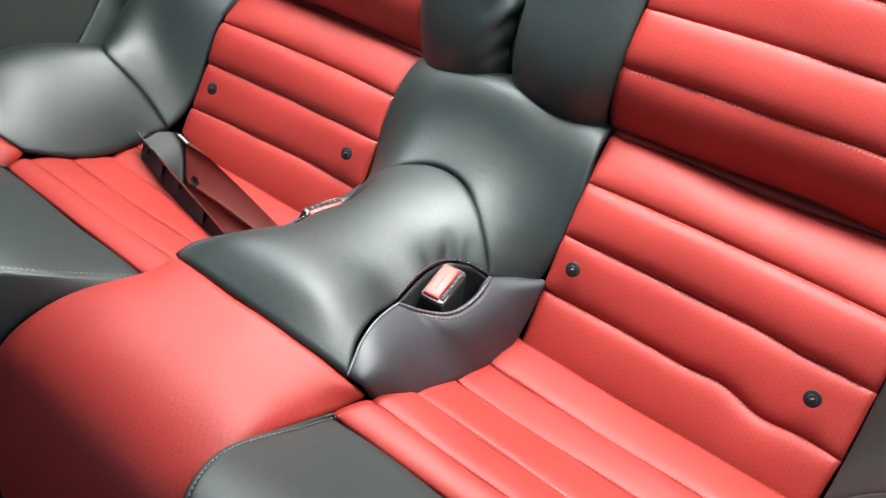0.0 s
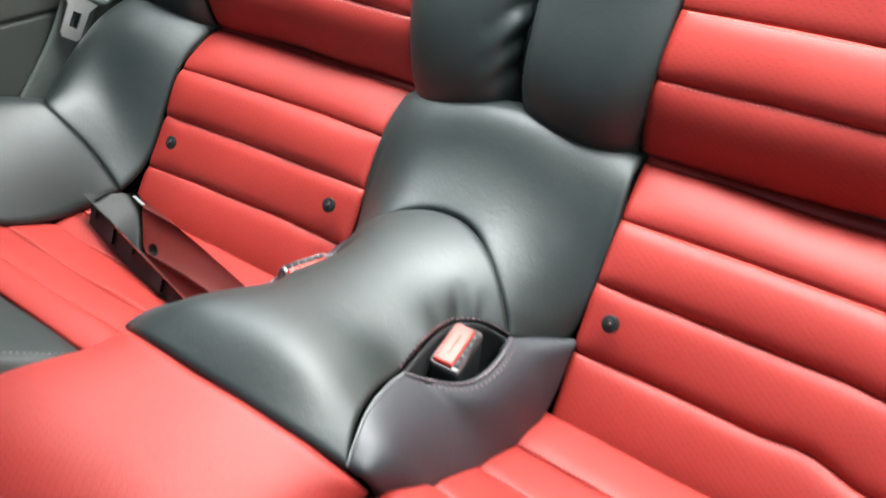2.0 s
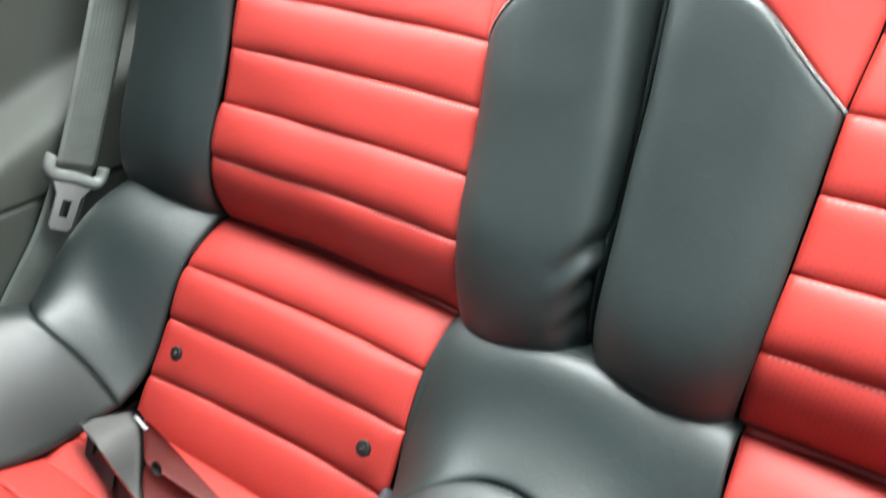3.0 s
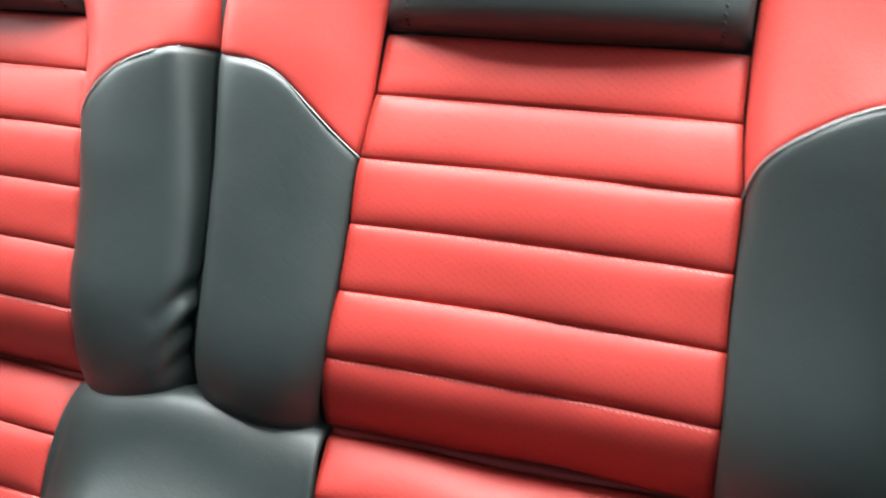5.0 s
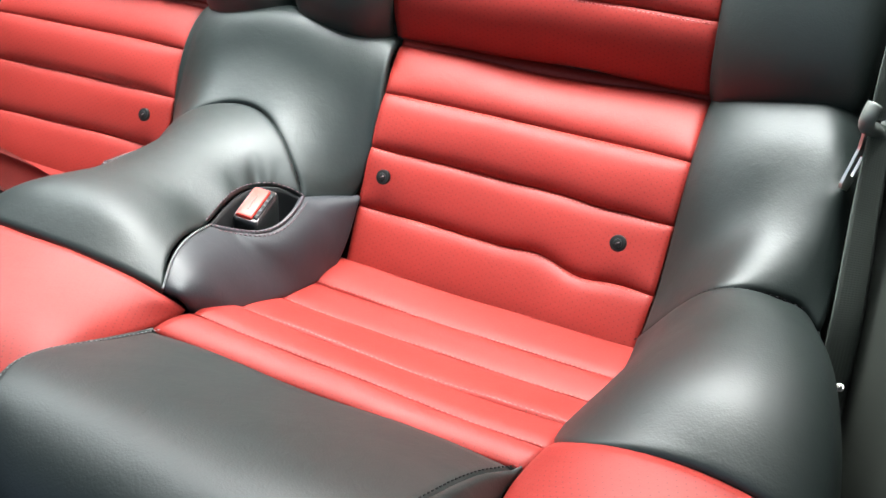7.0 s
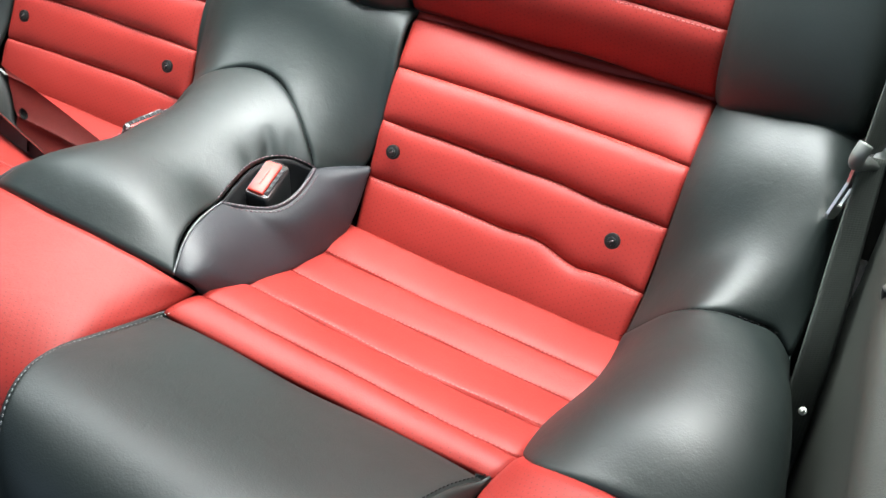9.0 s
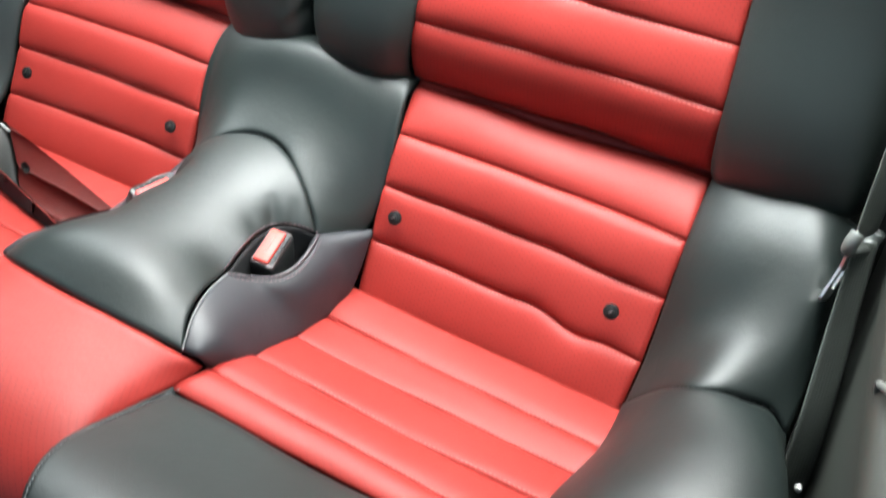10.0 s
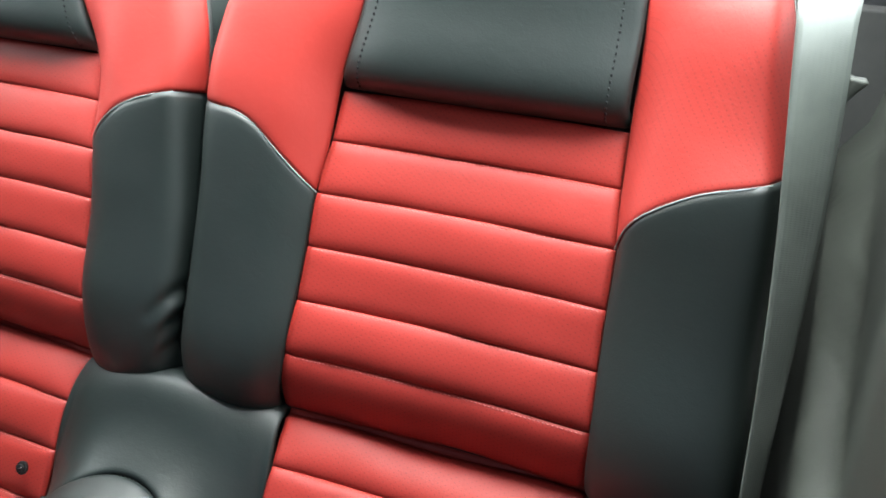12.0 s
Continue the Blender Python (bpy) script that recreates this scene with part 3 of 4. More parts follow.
    pocket = [[(0.081, -0.112, 0.388), (0.075, -0.076, 0.392), (0.071, -0.036, 0.386), (0.084, -0.016, 0.380), (0.099, -0.004, 0.366)],
              [(0.083, -0.108, 0.350), (0.078, -0.076, 0.33), (0.074, -0.036, 0.33), (0.084, -0.018, 0.335), (0.098, -0.006, 0.345)],
              [(0.094, -0.098, 0.330), (0.095, -0.075, 0.315), (0.095, -0.050, 0.313), (0.095, -0.020, 0.320), (0.099, -0.008, 0.335)],
              [(0.097, -0.097, 0.374), (0.110, -0.075, 0.362), (0.115, -0.048, 0.360), (0.111, -0.022, 0.362), (0.102, -0.006, 0.362)]]
    sheet("pocket_lining", F(loft(pocket, 24, 24)), FOAM, seat, seams="", thick=0.002, toward=(0, 0, 1))

# hump top: black leather between the front seam and the arc seam
edge_r = [(0.119, -0.209, 0.395), (0.106, -0.188, 0.406), (0.096, -0.165, 0.408), (0.087, -0.140, 0.403), (0.079, -0.111, 0.393), (0.074, -0.074, 0.398), (0.071, -0.036, 0.390), (0.084, -0.016, 0.383), (0.1005, -0.002, 0.369)]
shoulder = [(0.078, -0.222, 0.415), (0.072, -0.198, 0.4245), (0.064, -0.175, 0.4290), (0.056, -0.140, 0.4225), (0.050, -0.110, 0.4160), (0.047, -0.074, 0.414), (0.046, -0.036, 0.413), (0.054, -0.004, 0.414), (0.066, 0.022, 0.413)]
crest = [(0, -0.228, 0.423), (0, -0.203, 0.4335), (0, -0.176, 0.4395), (0, -0.140, 0.4340), (0, -0.110, 0.4280), (0, -0.074, 0.424), (0, -0.036, 0.424), (0, 0.004, 0.427), (0, 0.044, 0.429)]


def skin(curves, nu, nv):
    rows = [spline(c, np.linspace(0, 1, nv), False) for c in curves]
    return np.stack([spline(np.array([r[j] for r in rows]), np.linspace(0, 1, nu)) for j in range(nv)], 1)


def puckers(g):
    """Two gathered creases where the leather is drawn in at the buckle pocket."""
    x, y = g[..., 0], g[..., 1]
    out = np.zeros(x.shape)
    for side in (1, -1):
        for (ax, ay), (bx, by), w, h in (((0.074, -0.034), (0.054, -0.012), 0.0060, -0.0036), ((0.074, -0.058), (0.052, -0.046), 0.0060, -0.0016), ((0.082, -0.016), (0.072, 0.002), 0.0042, -0.0022)):
            dx, dy = bx - ax, by - ay
            t = np.clip(((x * side - ax) * dx + (y - ay) * dy) / (dx * dx + dy * dy), 0, 1)
            d = np.hypot(x * side - ax - t * dx, y - ay - t * dy)
            out += h * np.exp(-(d / w) ** 2) * (1 - t) ** 0.7
    return out


g = skin([edge_r, shoulder, crest, flip(shoulder), flip(edge_r)], 72, 64)
sheet("hump_top", g, BLACK, seat, puff=0.001, edge=0.005, sink=0.0022, extra=puckers, label="black leather cover of the centre hump")
pocket_top = np.array(edge_r[4:])
for F in (np.array, flip):
    stitching("stitching", F(pocket_top + (-0.001, 0, 0.002)), THREAD_PLUM, seat, step=0.0046, fill=0.72, r=0.0006)

# black panel from the hump up between the two backs
arc_half = [(0, 0.045, 0.429), (0.030, 0.040, 0.426), (0.054, 0.027, 0.418), (0.072, 0.017, 0.405), (0.086, 0.010, 0.391), (0.094, 0.005, 0.379), (0.1005, -0.001, 0.368)]
arc_full = [flip(p) for p in arc_half[:0:-1]] + [np.array(p) for p in arc_half]
b1h = [(0, 0.068, 0.444), (0.036, 0.064, 0.440), (0.066, 0.056, 0.428), (0.092, 0.048, 0.404), (0.110, 0.044, 0.378), (0.118, 0.042, 0.362), (0.125, 0.046, 0.346)]
b2h = [(0, 0.094, 0.470), (0.036, 0.091, 0.466), (0.072, 0.086, 0.454), (0.100, 0.084, 0.436), (0.117, 0.084, 0.422), (0.126, 0.085, 0.415), (0.133, 0.088, 0.421)]
toph = [(0, 0.121, 0.500), (0.030, 0.121, 0.500), (0.060, 0.124, 0.497), (0.088, 0.130, 0.492), (0.106, 0.136, 0.488), (0.118, 0.141, 0.485), (0.128, 0.146, 0.481)]
bkh = [(0, 0.170, 0.488), (0.030, 0.170, 0.488), (0.060, 0.173, 0.485), (0.088, 0.178, 0.480), (0.106, 0.184, 0.474), (0.118, 0.188, 0.470), (0.128, 0.192, 0.466)]
full = lambda h: [flip(p) for p in h[:0:-1]] + [np.array(p) for p in h]
g = skin([np.array(full(h)) for h in (arc_half, b1h, b2h, toph, bkh)], 44, 72)
sheet("hump_back", g, BLACK, seat, puff=0.001, edge=0.0055, sink=0.0026, seams="acd", extra=wobble(0.002, 10, 31.0), label="black leather panel between the seat backs")
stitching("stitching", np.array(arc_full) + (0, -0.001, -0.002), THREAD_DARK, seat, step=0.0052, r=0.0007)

# red front of the hump
r0 = [(0.131, -0.199, 0.369), (0.124, -0.210, 0.390), (0.100, -0.218, 0.407), (0.078, -0.223, 0.415), (0.040, -0.228, 0.4225), (0, -0.230, 0.424)]
r1 = [(0.127, -0.236, 0.376), (0.113, -0.246, 0.399), (0.090, -0.252, 0.412), (0.062, -0.257, 0.4195), (0.030, -0.260, 0.4235), (0, -0.260, 0.4245)]
r2 = [(0.125, -0.298, 0.397), (0.115, -0.302, 0.412), (0.090, -0.304, 0.4205), (0.062, -0.306, 0.4255), (0.030, -0.308, 0.428), (0, -0.308, 0.4285)]
r3 = [(0.131, -0.340, 0.401), (0.118, -0.344, 0.411), (0.090, -0.346, 0.418), (0.062, -0.348, 0.422), (0.030, -0.349, 0.424), (0, -0.349, 0.4245)]
r4 = [(0.136, -0.378, 0.386), (0.118, -0.380, 0.394), (0.090, -0.382, 0.399), (0.062, -0.383, 0.402), (0.030, -0.384, 0.403), (0, -0.384, 0.403)]
r5 = [(0.142, -0.402, 0.352), (0.118, -0.404, 0.355), (0.090, -0.405, 0.357), (0.062, -0.406, 0.358), (0.030, -0.406, 0.358), (0, -0.406, 0.358)]
r6 = [(0.148, -0.415, 0.285), (0.120, -0.416, 0.285), (0.090, -0.416, 0.285), (0.062, -0.416, 0.285), (0.030, -0.416, 0.285), (0, -0.416, 0.285)]
r7 = [(0.152, -0.420, 0.17), (0.120, -0.421, 0.17), (0.090, -0.421, 0.17), (0.062, -0.421, 0.17), (0.030, -0.421, 0.17), (0, -0.421, 0.17)]
fullr = lambda h: np.array([np.array(p) for p in h] + [flip(p) for p in h[-2::-1]])
g = skin([fullr(h) for h in (r0, r1, r2, r3, r4, r5, r6, r7)], 64, 72)
sheet("hump_front", g, RED, seat, puff=0.001, edge=0.006, sink=0.0026, seams="acd", extra=wobble(0.002, 9, 41.0), label="red perforated leather front of the centre hump")

# foam block that carries the covers
box("seat_core", (1.16, 0.52, 0.20), (0, -0.16, 0.12), FOAM, seat, 0.02)
box("seat_core", (1.16, 0.10, 0.36), (0, 0.26, 0.20), FOAM, seat, 0.02)

# plastic clips through the lower back
pn = Vector((0, -0.86, 0.51))
for bx, by, bz in ((0.1607, 0.0565, 0.3762), (0.408, 0.0500, 0.3757), (-0.1607, 0.0565, 0.3762), (-0.408, 0.0500, 0.3757)):
    face = Matrix.Translation((bx, by, bz)) @ pn.to_track_quat("Z", "Y").to_matrix().to_4x4()
    c = disc("clip", 0.0076, 0.0034, face @ pose(0, 0, 0.0048), CLIP, seat, bevel=0.0011, label="round black plastic clip")
    disc("clip_head", 0.0042, 0.0016, face @ pose(0, 0, 0.0066), CLIP, c, sides=12, bevel=0.0008)
    box("clip_slot", (0.0044, 0.0011, 0.001), (0, 0, 0), RIM, c, 0.0).data.transform(face @ pose(0, 0, 0.0072, 0, 0, 35))


# ---- seat backs ----
UP_I = [(0.122, 0.153, 0.482), (0.129, 0.145, 0.553), (0.1333, 0.165, 0.606), (0.1365, 0.1845, 0.6578), (0.1387, 0.202, 0.709), (0.1443, 0.2245, 0.757), (0.148, 0.2435, 0.803)]
UP_O = [(0.4445, 0.160, 0.480), (0.4424, 0.148, 0.551), (0.4393, 0.168, 0.604), (0.4365, 0.1855, 0.657), (0.4355, 0.203, 0.709), (0.4294, 0.2255, 0.757), (0.4278, 0.2440, 0.803)]


def seat_back(mirrored):
    back = root("folding_rear_seat", "upright folding rear seat of black and red pleated leather", "car seat", group="folding rear seats")
    F = flip if mirrored else np.array
    fw = (0, -1, 0.3)
    pleats(UP_I, UP_O, back, mirrored, bow=(0.006, 0.0), puff=0.0024, sink=0.0024, open_start=True, toward=fw, belly=0.0035)
    # underside strip coloured near-black, so the crevice shade is painted in
    under = [[between(UP_I[0], UP_O[0], f, 0.006 * 4 * f * (1 - f) + dy, dz) for f in (0, 0.25, 0.5, 0.75, 1)] for dy, dz in ((0.0, 0.0005), (0.012, -0.003), (0.040, -0.004))]
    sheet("bottom_shade", F(loft(under, 12, 40)), FOAM, back, seams="", thick=0.010, toward=(0, -0.7, -0.7))
    # head pad
    hp = [[(0.148, 0.246, 0.804), (0.200, 0.249, 0.803), (0.290, 0.252, 0.802), (0.380, 0.250, 0.803), (0.4278, 0.2465, 0.804)],
          [(0.151, 0.237, 0.822), (0.188, 0.226, 0.824), (0.290, 0.221, 0.825), (0.395, 0.226, 0.825), (0.4280, 0.236, 0.824)],
          [(0.168, 0.244, 0.885), (0.203, 0.234, 0.888), (0.290, 0.229, 0.890), (0.390, 0.234, 0.890), (0.4300, 0.244, 0.890)],
          [(0.178, 0.258, 0.950), (0.210, 0.252, 0.955), (0.290, 0.246, 0.958), (0.390, 0.250, 0.955), (0.4290, 0.258, 0.950)],
          [(0.182, 0.300, 0.972), (0.212, 0.300, 0.985), (0.290, 0.300, 0.990), (0.380, 0.300, 0.985), (0.4270, 0.302, 0.972)],
          [(0.184, 0.350, 0.960), (0.214, 0.350, 0.970), (0.290, 0.350, 0.972), (0.380, 0.350, 0.970), (0.4250, 0.350, 0.960)]]
    g = loft(hp, 56, 56)
    sheet("head_pad", F(g), BLACK, back, puff=0.001, edge=0.007, sink=0.0024, seams="acd", toward=(0, -1, 0.4), label="smooth black leather head pad")
    nn = normals(g, (0, -1, 0.4))
    for j in (4, 51):
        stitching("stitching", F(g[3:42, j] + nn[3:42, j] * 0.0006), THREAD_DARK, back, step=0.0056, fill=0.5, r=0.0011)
    # wings: black below, red above, grey piping between
    if mirrored:
        wing_i = [(0.003, 0.232, 0.782), (0.022, 0.200, 0.790), (0.043, 0.192, 0.786), (0.074, 0.190, 0.775), (0.102, 0.190, 0.757), (0.124, 0.192, 0.733), (0.1387, 0.202, 0.709)]
    else:
        wing_i = [(0.003, 0.236, 0.780), (0.016, 0.205, 0.784), (0.045, 0.197, 0.783), (0.073, 0.195, 0.774), (0.094, 0.192, 0.757), (0.117, 0.194, 0.733), (0.1387, 0.202, 0.709)]
    wi1 = [(0.003, 0.190, 0.640), (0.016, 0.166, 0.645), (0.045, 0.158, 0.645), (0.075, 0.157, 0.645), (0.100, 0.160, 0.645), (0.122, 0.168, 0.640), (0.1355, 0.178, 0.636)]
    wi2 = [(0.003, 0.158, 0.560), (0.016, 0.134, 0.562), (0.045, 0.126, 0.562), (0.075, 0.125, 0.560), (0.100, 0.128, 0.558), (0.118, 0.136, 0.555), (0.1295, 0.146, 0.553)]
    wi3 = [(0.004, 0.152, 0.505), (0.018, 0.130, 0.500), (0.045, 0.121, 0.497), (0.070, 0.121, 0.492), (0.092, 0.126, 0.488), (0.110, 0.136, 0.486), (0.1215, 0.150, 0.488)]
    wi4 = [(0.004, 0.178, 0.478), (0.018, 0.158, 0.472), (0.045, 0.150, 0.468), (0.070, 0.152, 0.463), (0.090, 0.158, 0.458), (0.106, 0.168, 0.456), (0.1190, 0.184, 0.456)]

    if mirrored:
        wi3, wi4 = ([(x, y, z - 0.006) for x, y, z in w] for w in (wi3, wi4))

    def pull(g):
        """Gathered fold at the lower inner corner."""
        x, z = np.abs(g[..., 0]), g[..., 2]
        out = np.zeros(x.shape)
        if mirrored:
            for (ax, az), (bx, bz), w, h in (((0.006, 0.590), (0.026, 0.566), 0.0050, -0.0045), ((0.006, 0.572), (0.020, 0.540), 0.0045, 0.0030), ((0.005, 0.560), (0.024, 0.536), 0.0045, -0.0045), ((0.004, 0.532), (0.022, 0.516), 0.0045, -0.0035)):
                dx, dz = bx - ax, bz - az
                t = np.clip(((x - ax) * dx + (z - az) * dz) / (dx * dx + dz * dz), 0, 1)
                d = np.hypot(x - ax - t * dx, z - az - t * dz)
                out += h * np.exp(-(d / w) ** 2) * (1 - 0.6 * t)
        return out + wobble(0.003, 10, 51.0 if mirrored else 57.0)(g)

    sheet("inner_wing", F(skin([wing_i, wi1, wi2, wi3, wi4], 60, 40)), BLACK, back, puff=0.001, edge=0.0055, sink=0.0026, seams="ad", toward=fw, extra=pull, label="black leather inner side wing")
    wing_o = [(0.4355, 0.203, 0.709), (0.448, 0.190, 0.742), (0.476, 0.184, 0.766), (0.506, 0.183, 0.782), (0.536, 0.184, 0.791), (0.553, 0.190, 0.795), (0.563, 0.210, 0.795)]
    wo1 = [(0.4375, 0.1775, 0.636), (0.452, 0.168, 0.640), (0.478, 0.158, 0.644), (0.510, 0.154, 0.645), (0.542, 0.155, 0.645), (0.563, 0.165, 0.643), (0.572, 0.194, 0.640)]
    wo2 = [(0.4420, 0.1485, 0.553), (0.456, 0.138, 0.556), (0.480, 0.129, 0.560), (0.510, 0.125, 0.562), (0.545, 0.126, 0.562), (0.568, 0.136, 0.562), (0.579, 0.163, 0.560)]
    wo3 = [(0.4445, 0.156, 0.487), (0.458, 0.140, 0.490), (0.482, 0.130, 0.495), (0.510, 0.125, 0.499), (0.545, 0.124, 0.502), (0.568, 0.133, 0.504), (0.580, 0.165, 0.506)]
    wo4 = [(0.4450, 0.190, 0.456), (0.458, 0.172, 0.460), (0.482, 0.162, 0.465), (0.510, 0.157, 0.470), (0.545, 0.156, 0.474), (0.568, 0.165, 0.478), (0.580, 0.188, 0.482)]
    sheet("outer_wing", F(skin([wing_o, wo1, wo2, wo3, wo4], 60, 40)), BLACK, back, puff=0.001, edge=0.0055, sink=0.0026, seams="ac", toward=fw, extra=wobble(0.003, 10, 61.0 if mirrored else 67.0), label="black leather outer side wing")
    # red upper panels
    ri = [wing_i,
          [(0.004, 0.240, 0.820), (0.020, 0.212, 0.822), (0.045, 0.205, 0.818), (0.075, 0.204, 0.812), (0.105, 0.206, 0.804), (0.128, 0.216, 0.784), (0.1443, 0.2245, 0.757)],
          [(0.010, 0.250, 0.856), (0.026, 0.226, 0.858), (0.050, 0.219, 0.858), (0.080, 0.217, 0.856), (0.112, 0.220, 0.850), (0.136, 0.229, 0.832), (0.150, 0.239, 0.812)],
          [(0.030, 0.268, 0.905), (0.044, 0.248, 0.910), (0.066, 0.240, 0.913), (0.095, 0.238, 0.914), (0.128, 0.240, 0.910), (0.155, 0.242, 0.896), (0.170, 0.246, 0.886)],
          [(0.062, 0.296, 0.935), (0.074, 0.286, 0.945), (0.094, 0.280, 0.952), (0.118, 0.276, 0.956), (0.144, 0.272, 0.955), (0.166, 0.268, 0.952), (0.180, 0.266, 0.948)],
          [(0.075, 0.345, 0.935), (0.086, 0.345, 0.946), (0.104, 0.345, 0.953), (0.124, 0.345, 0.957), (0.148, 0.345, 0.958), (0.168, 0.345, 0.957), (0.182, 0.345, 0.954)]]
    sheet("inner_shoulder", F(skin(ri, 56, 36)), RED_PLAIN, back, puff=0.001, edge=0.007, sink=0.0024, seams="ad", toward=(0, -1, 0.4), extra=wobble(0.003, 10, 71.0 if mirrored else 77.0), label="red leather inner shoulder panel")
    ro = [wing_o,
          [(0.4294, 0.2255, 0.757), (0.446, 0.212, 0.784), (0.474, 0.203, 0.806), (0.503, 0.202, 0.816), (0.530, 0.203, 0.822), (0.546, 0.208, 0.824), (0.557, 0.226, 0.824)],
          [(0.4280, 0.239, 0.812), (0.446, 0.230, 0.834), (0.472, 0.218, 0.850), (0.498, 0.215, 0.858), (0.524, 0.216, 0.862), (0.540, 0.221, 0.864), (0.551, 0.240, 0.864)],
          [(0.4300, 0.246, 0.890), (0.447, 0.242, 0.900), (0.470, 0.232, 0.908), (0.494, 0.229, 0.912), (0.518, 0.230, 0.914), (0.534, 0.236, 0.914), (0.545, 0.256, 0.912)],
          [(0.4290, 0.260, 0.948), (0.446, 0.268, 0.953), (0.468, 0.270, 0.956), (0.490, 0.272, 0.957), (0.510, 0.276, 0.955), (0.526, 0.284, 0.948), (0.534, 0.300, 0.936)],
          [(0.4280, 0.345, 0.954), (0.446, 0.345, 0.958), (0.466, 0.345, 0.959), (0.486, 0.345, 0.958), (0.504, 0.345, 0.954), (0.518, 0.345, 0.948), (0.528, 0.345, 0.938)]]
    sheet("outer_shoulder", F(skin(ro, 56, 36)), RED, back, puff=0.001, edge=0.007, sink=0.0024, seams="ac", toward=(0, -1, 0.4), extra=wobble(0.003, 10, 81.0 if mirrored else 87.0), label="red perforated leather outer shoulder panel")
    tube("piping", F(np.array(wing_i[1:]) + (0, 0.0006, 0)), 0.00065, PIPING, back, label="thin pale grey piping")
    tube("piping", F(np.array(wing_o[:-1]) + (0, 0.0006, 0)), 0.00065, PIPING, back, label="thin pale grey piping")
    # narrow black boxing round the flanks
    for name, rows, turn in (("outer_boxing", [r[-1] for r in (wo3, wo2, wo1)] + [r[-1] for r in ro[:5]], 1), ("inner_boxing", [r[0] for r in (wi3, wi2, wi1)] + [r[0] for r in ri[:5]], -1)):
        edge = np.array(rows, float)
        flank = [edge + (turn * 0.0004, 0.001, 0.0), edge + (turn * 0.0015, 0.022, -0.002), edge + (turn * 0.0015, 0.060, -0.006)]
        sheet(name, F(loft(flank, 8, 50)), BLACK, back, seams="", thick=0.002, toward=(-turn if mirrored else turn, -0.2, 0), label="narrow black leather boxing")
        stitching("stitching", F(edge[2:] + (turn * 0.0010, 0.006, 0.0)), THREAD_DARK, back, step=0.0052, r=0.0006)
    # dark cloth-covered shell behind
    s = -1 if mirrored else 1
    core = [[(0.010, 0.215, 0.520), (0.010, 0.255, 0.78), (0.035, 0.300, 0.91), (0.075, 0.350, 0.93)],
            [(0.150, 0.215, 0.492), (0.150, 0.260, 0.78), (0.160, 0.305, 0.92), (0.175, 0.350, 0.945)],
            [(0.430, 0.215, 0.492), (0.430, 0.262, 0.78), (0.430, 0.305, 0.92), (0.430, 0.350, 0.945)],
            [(0.572, 0.215, 0.520), (0.558, 0.255, 0.78), (0.540, 0.300, 0.91), (0.525, 0.350, 0.93)]]
    sheet("shell", F(loft(core, 24, 24)), FOAM, back, seams="", thick=0.075, toward=fw)
    return back


seat_back(False)
seat_back(True)


# ---- buckles ----
def buckle(m, label):
    """Stalk buckle: black housing, thin bright rim, red release button and a slot with guide teeth."""
    b = root("seat_belt_buckle", label, "seat belt buckle", group="rear belt buckles")
    h = box("housing", (0.026, 0.048, 0.062), (0, 0, -0.031), PLASTIC, b, 0.004, label="black plastic housing")
    ring = []
    for i, (cx, cy, sx, sy) in enumerate(((0.0085, 0.0195, 1, 1), (-0.0085, 0.0195, -1, 1), (-0.0085, -0.0195, -1, -1), (0.0085, -0.0195, 1, -1))):
        a0 = i * math.pi / 2
        for k in range(5):
            a = a0 + k * math.pi / 8
            ring.append((cx + 0.003 * math.cos(a), cy + 0.003 * math.sin(a), 0.0004))
    ring.append(ring[0])
    tube("rim", np.array(ring), 0.00055, RIM, b, sides=8, as_is=True, label="thin bright metal rim")
    btn = box("release_button", (0.0165, 0.041, 0.006), (-0.0022, 0, 0.0005), BUTTON_RED, b, 0.002, label="red release button")
    for k in range(6):
        box("letter_bar", (0.0012, 0.0026, 0.0004), (-0.0022, -0.0095 + k * 0.0038, 0.0037), plain_mark, btn, 0)
    box("slot", (0.0042, 0.036, 0.004), (0.0085, 0, -0.0004), FOAM, b, 0.0005)
    for k in range(5):
        box("tooth", (0.0034, 0.0022, 0.004), (0.0086, -0.014 + k * 0.007, 0.0006), PLASTIC, b, 0.0006)
    for o in list(b.children_recursive):
        if o.parent == b:
            o.matrix_basis = m @ o.matrix_basis
    return b


plain_mark = plain("faded_mark", (0.36, 0.05, 0.035), 0.5)
buckle(Matrix.Translation((0.0865, -0.055, 0.3830)) @ pose(0, 0, 0, 9, 10, 12), "black belt buckle with red button in the hump pocket")
buckle(Matrix.Translation((-0.084, -0.048, 0.382)) @ pose(0, 0, 0, 6, -30, 168), "black belt buckle with red button leaning beside the hump")


# ---- belts ----
def ribbon(name, centre, across, width, material, parent, thick=0.0013, n=70, label=""):
    c, w = even(centre, n), spline(across, np.linspace(0, 1, n))
    w /= np.linalg.norm(w, axis=1, keepdims=True)
    t = np.gradient(c, axis=0)
    t /= np.linalg.norm(t, axis=1, keepdims=True)
    w -= t * (w * t).sum(1, keepdims=True)
    w /= np.linalg.norm(w, axis=1, keepdims=True)
    fr = np.linspace(-0.5, 0.5, 9)
    g = c[None] + fr[:, None, None] * width * w[None]
    return sheet(name, g, material, parent, seams="ab", edge=0.002, sink=0.0004, thick=thick, toward=(0, -1, 0), label=label)


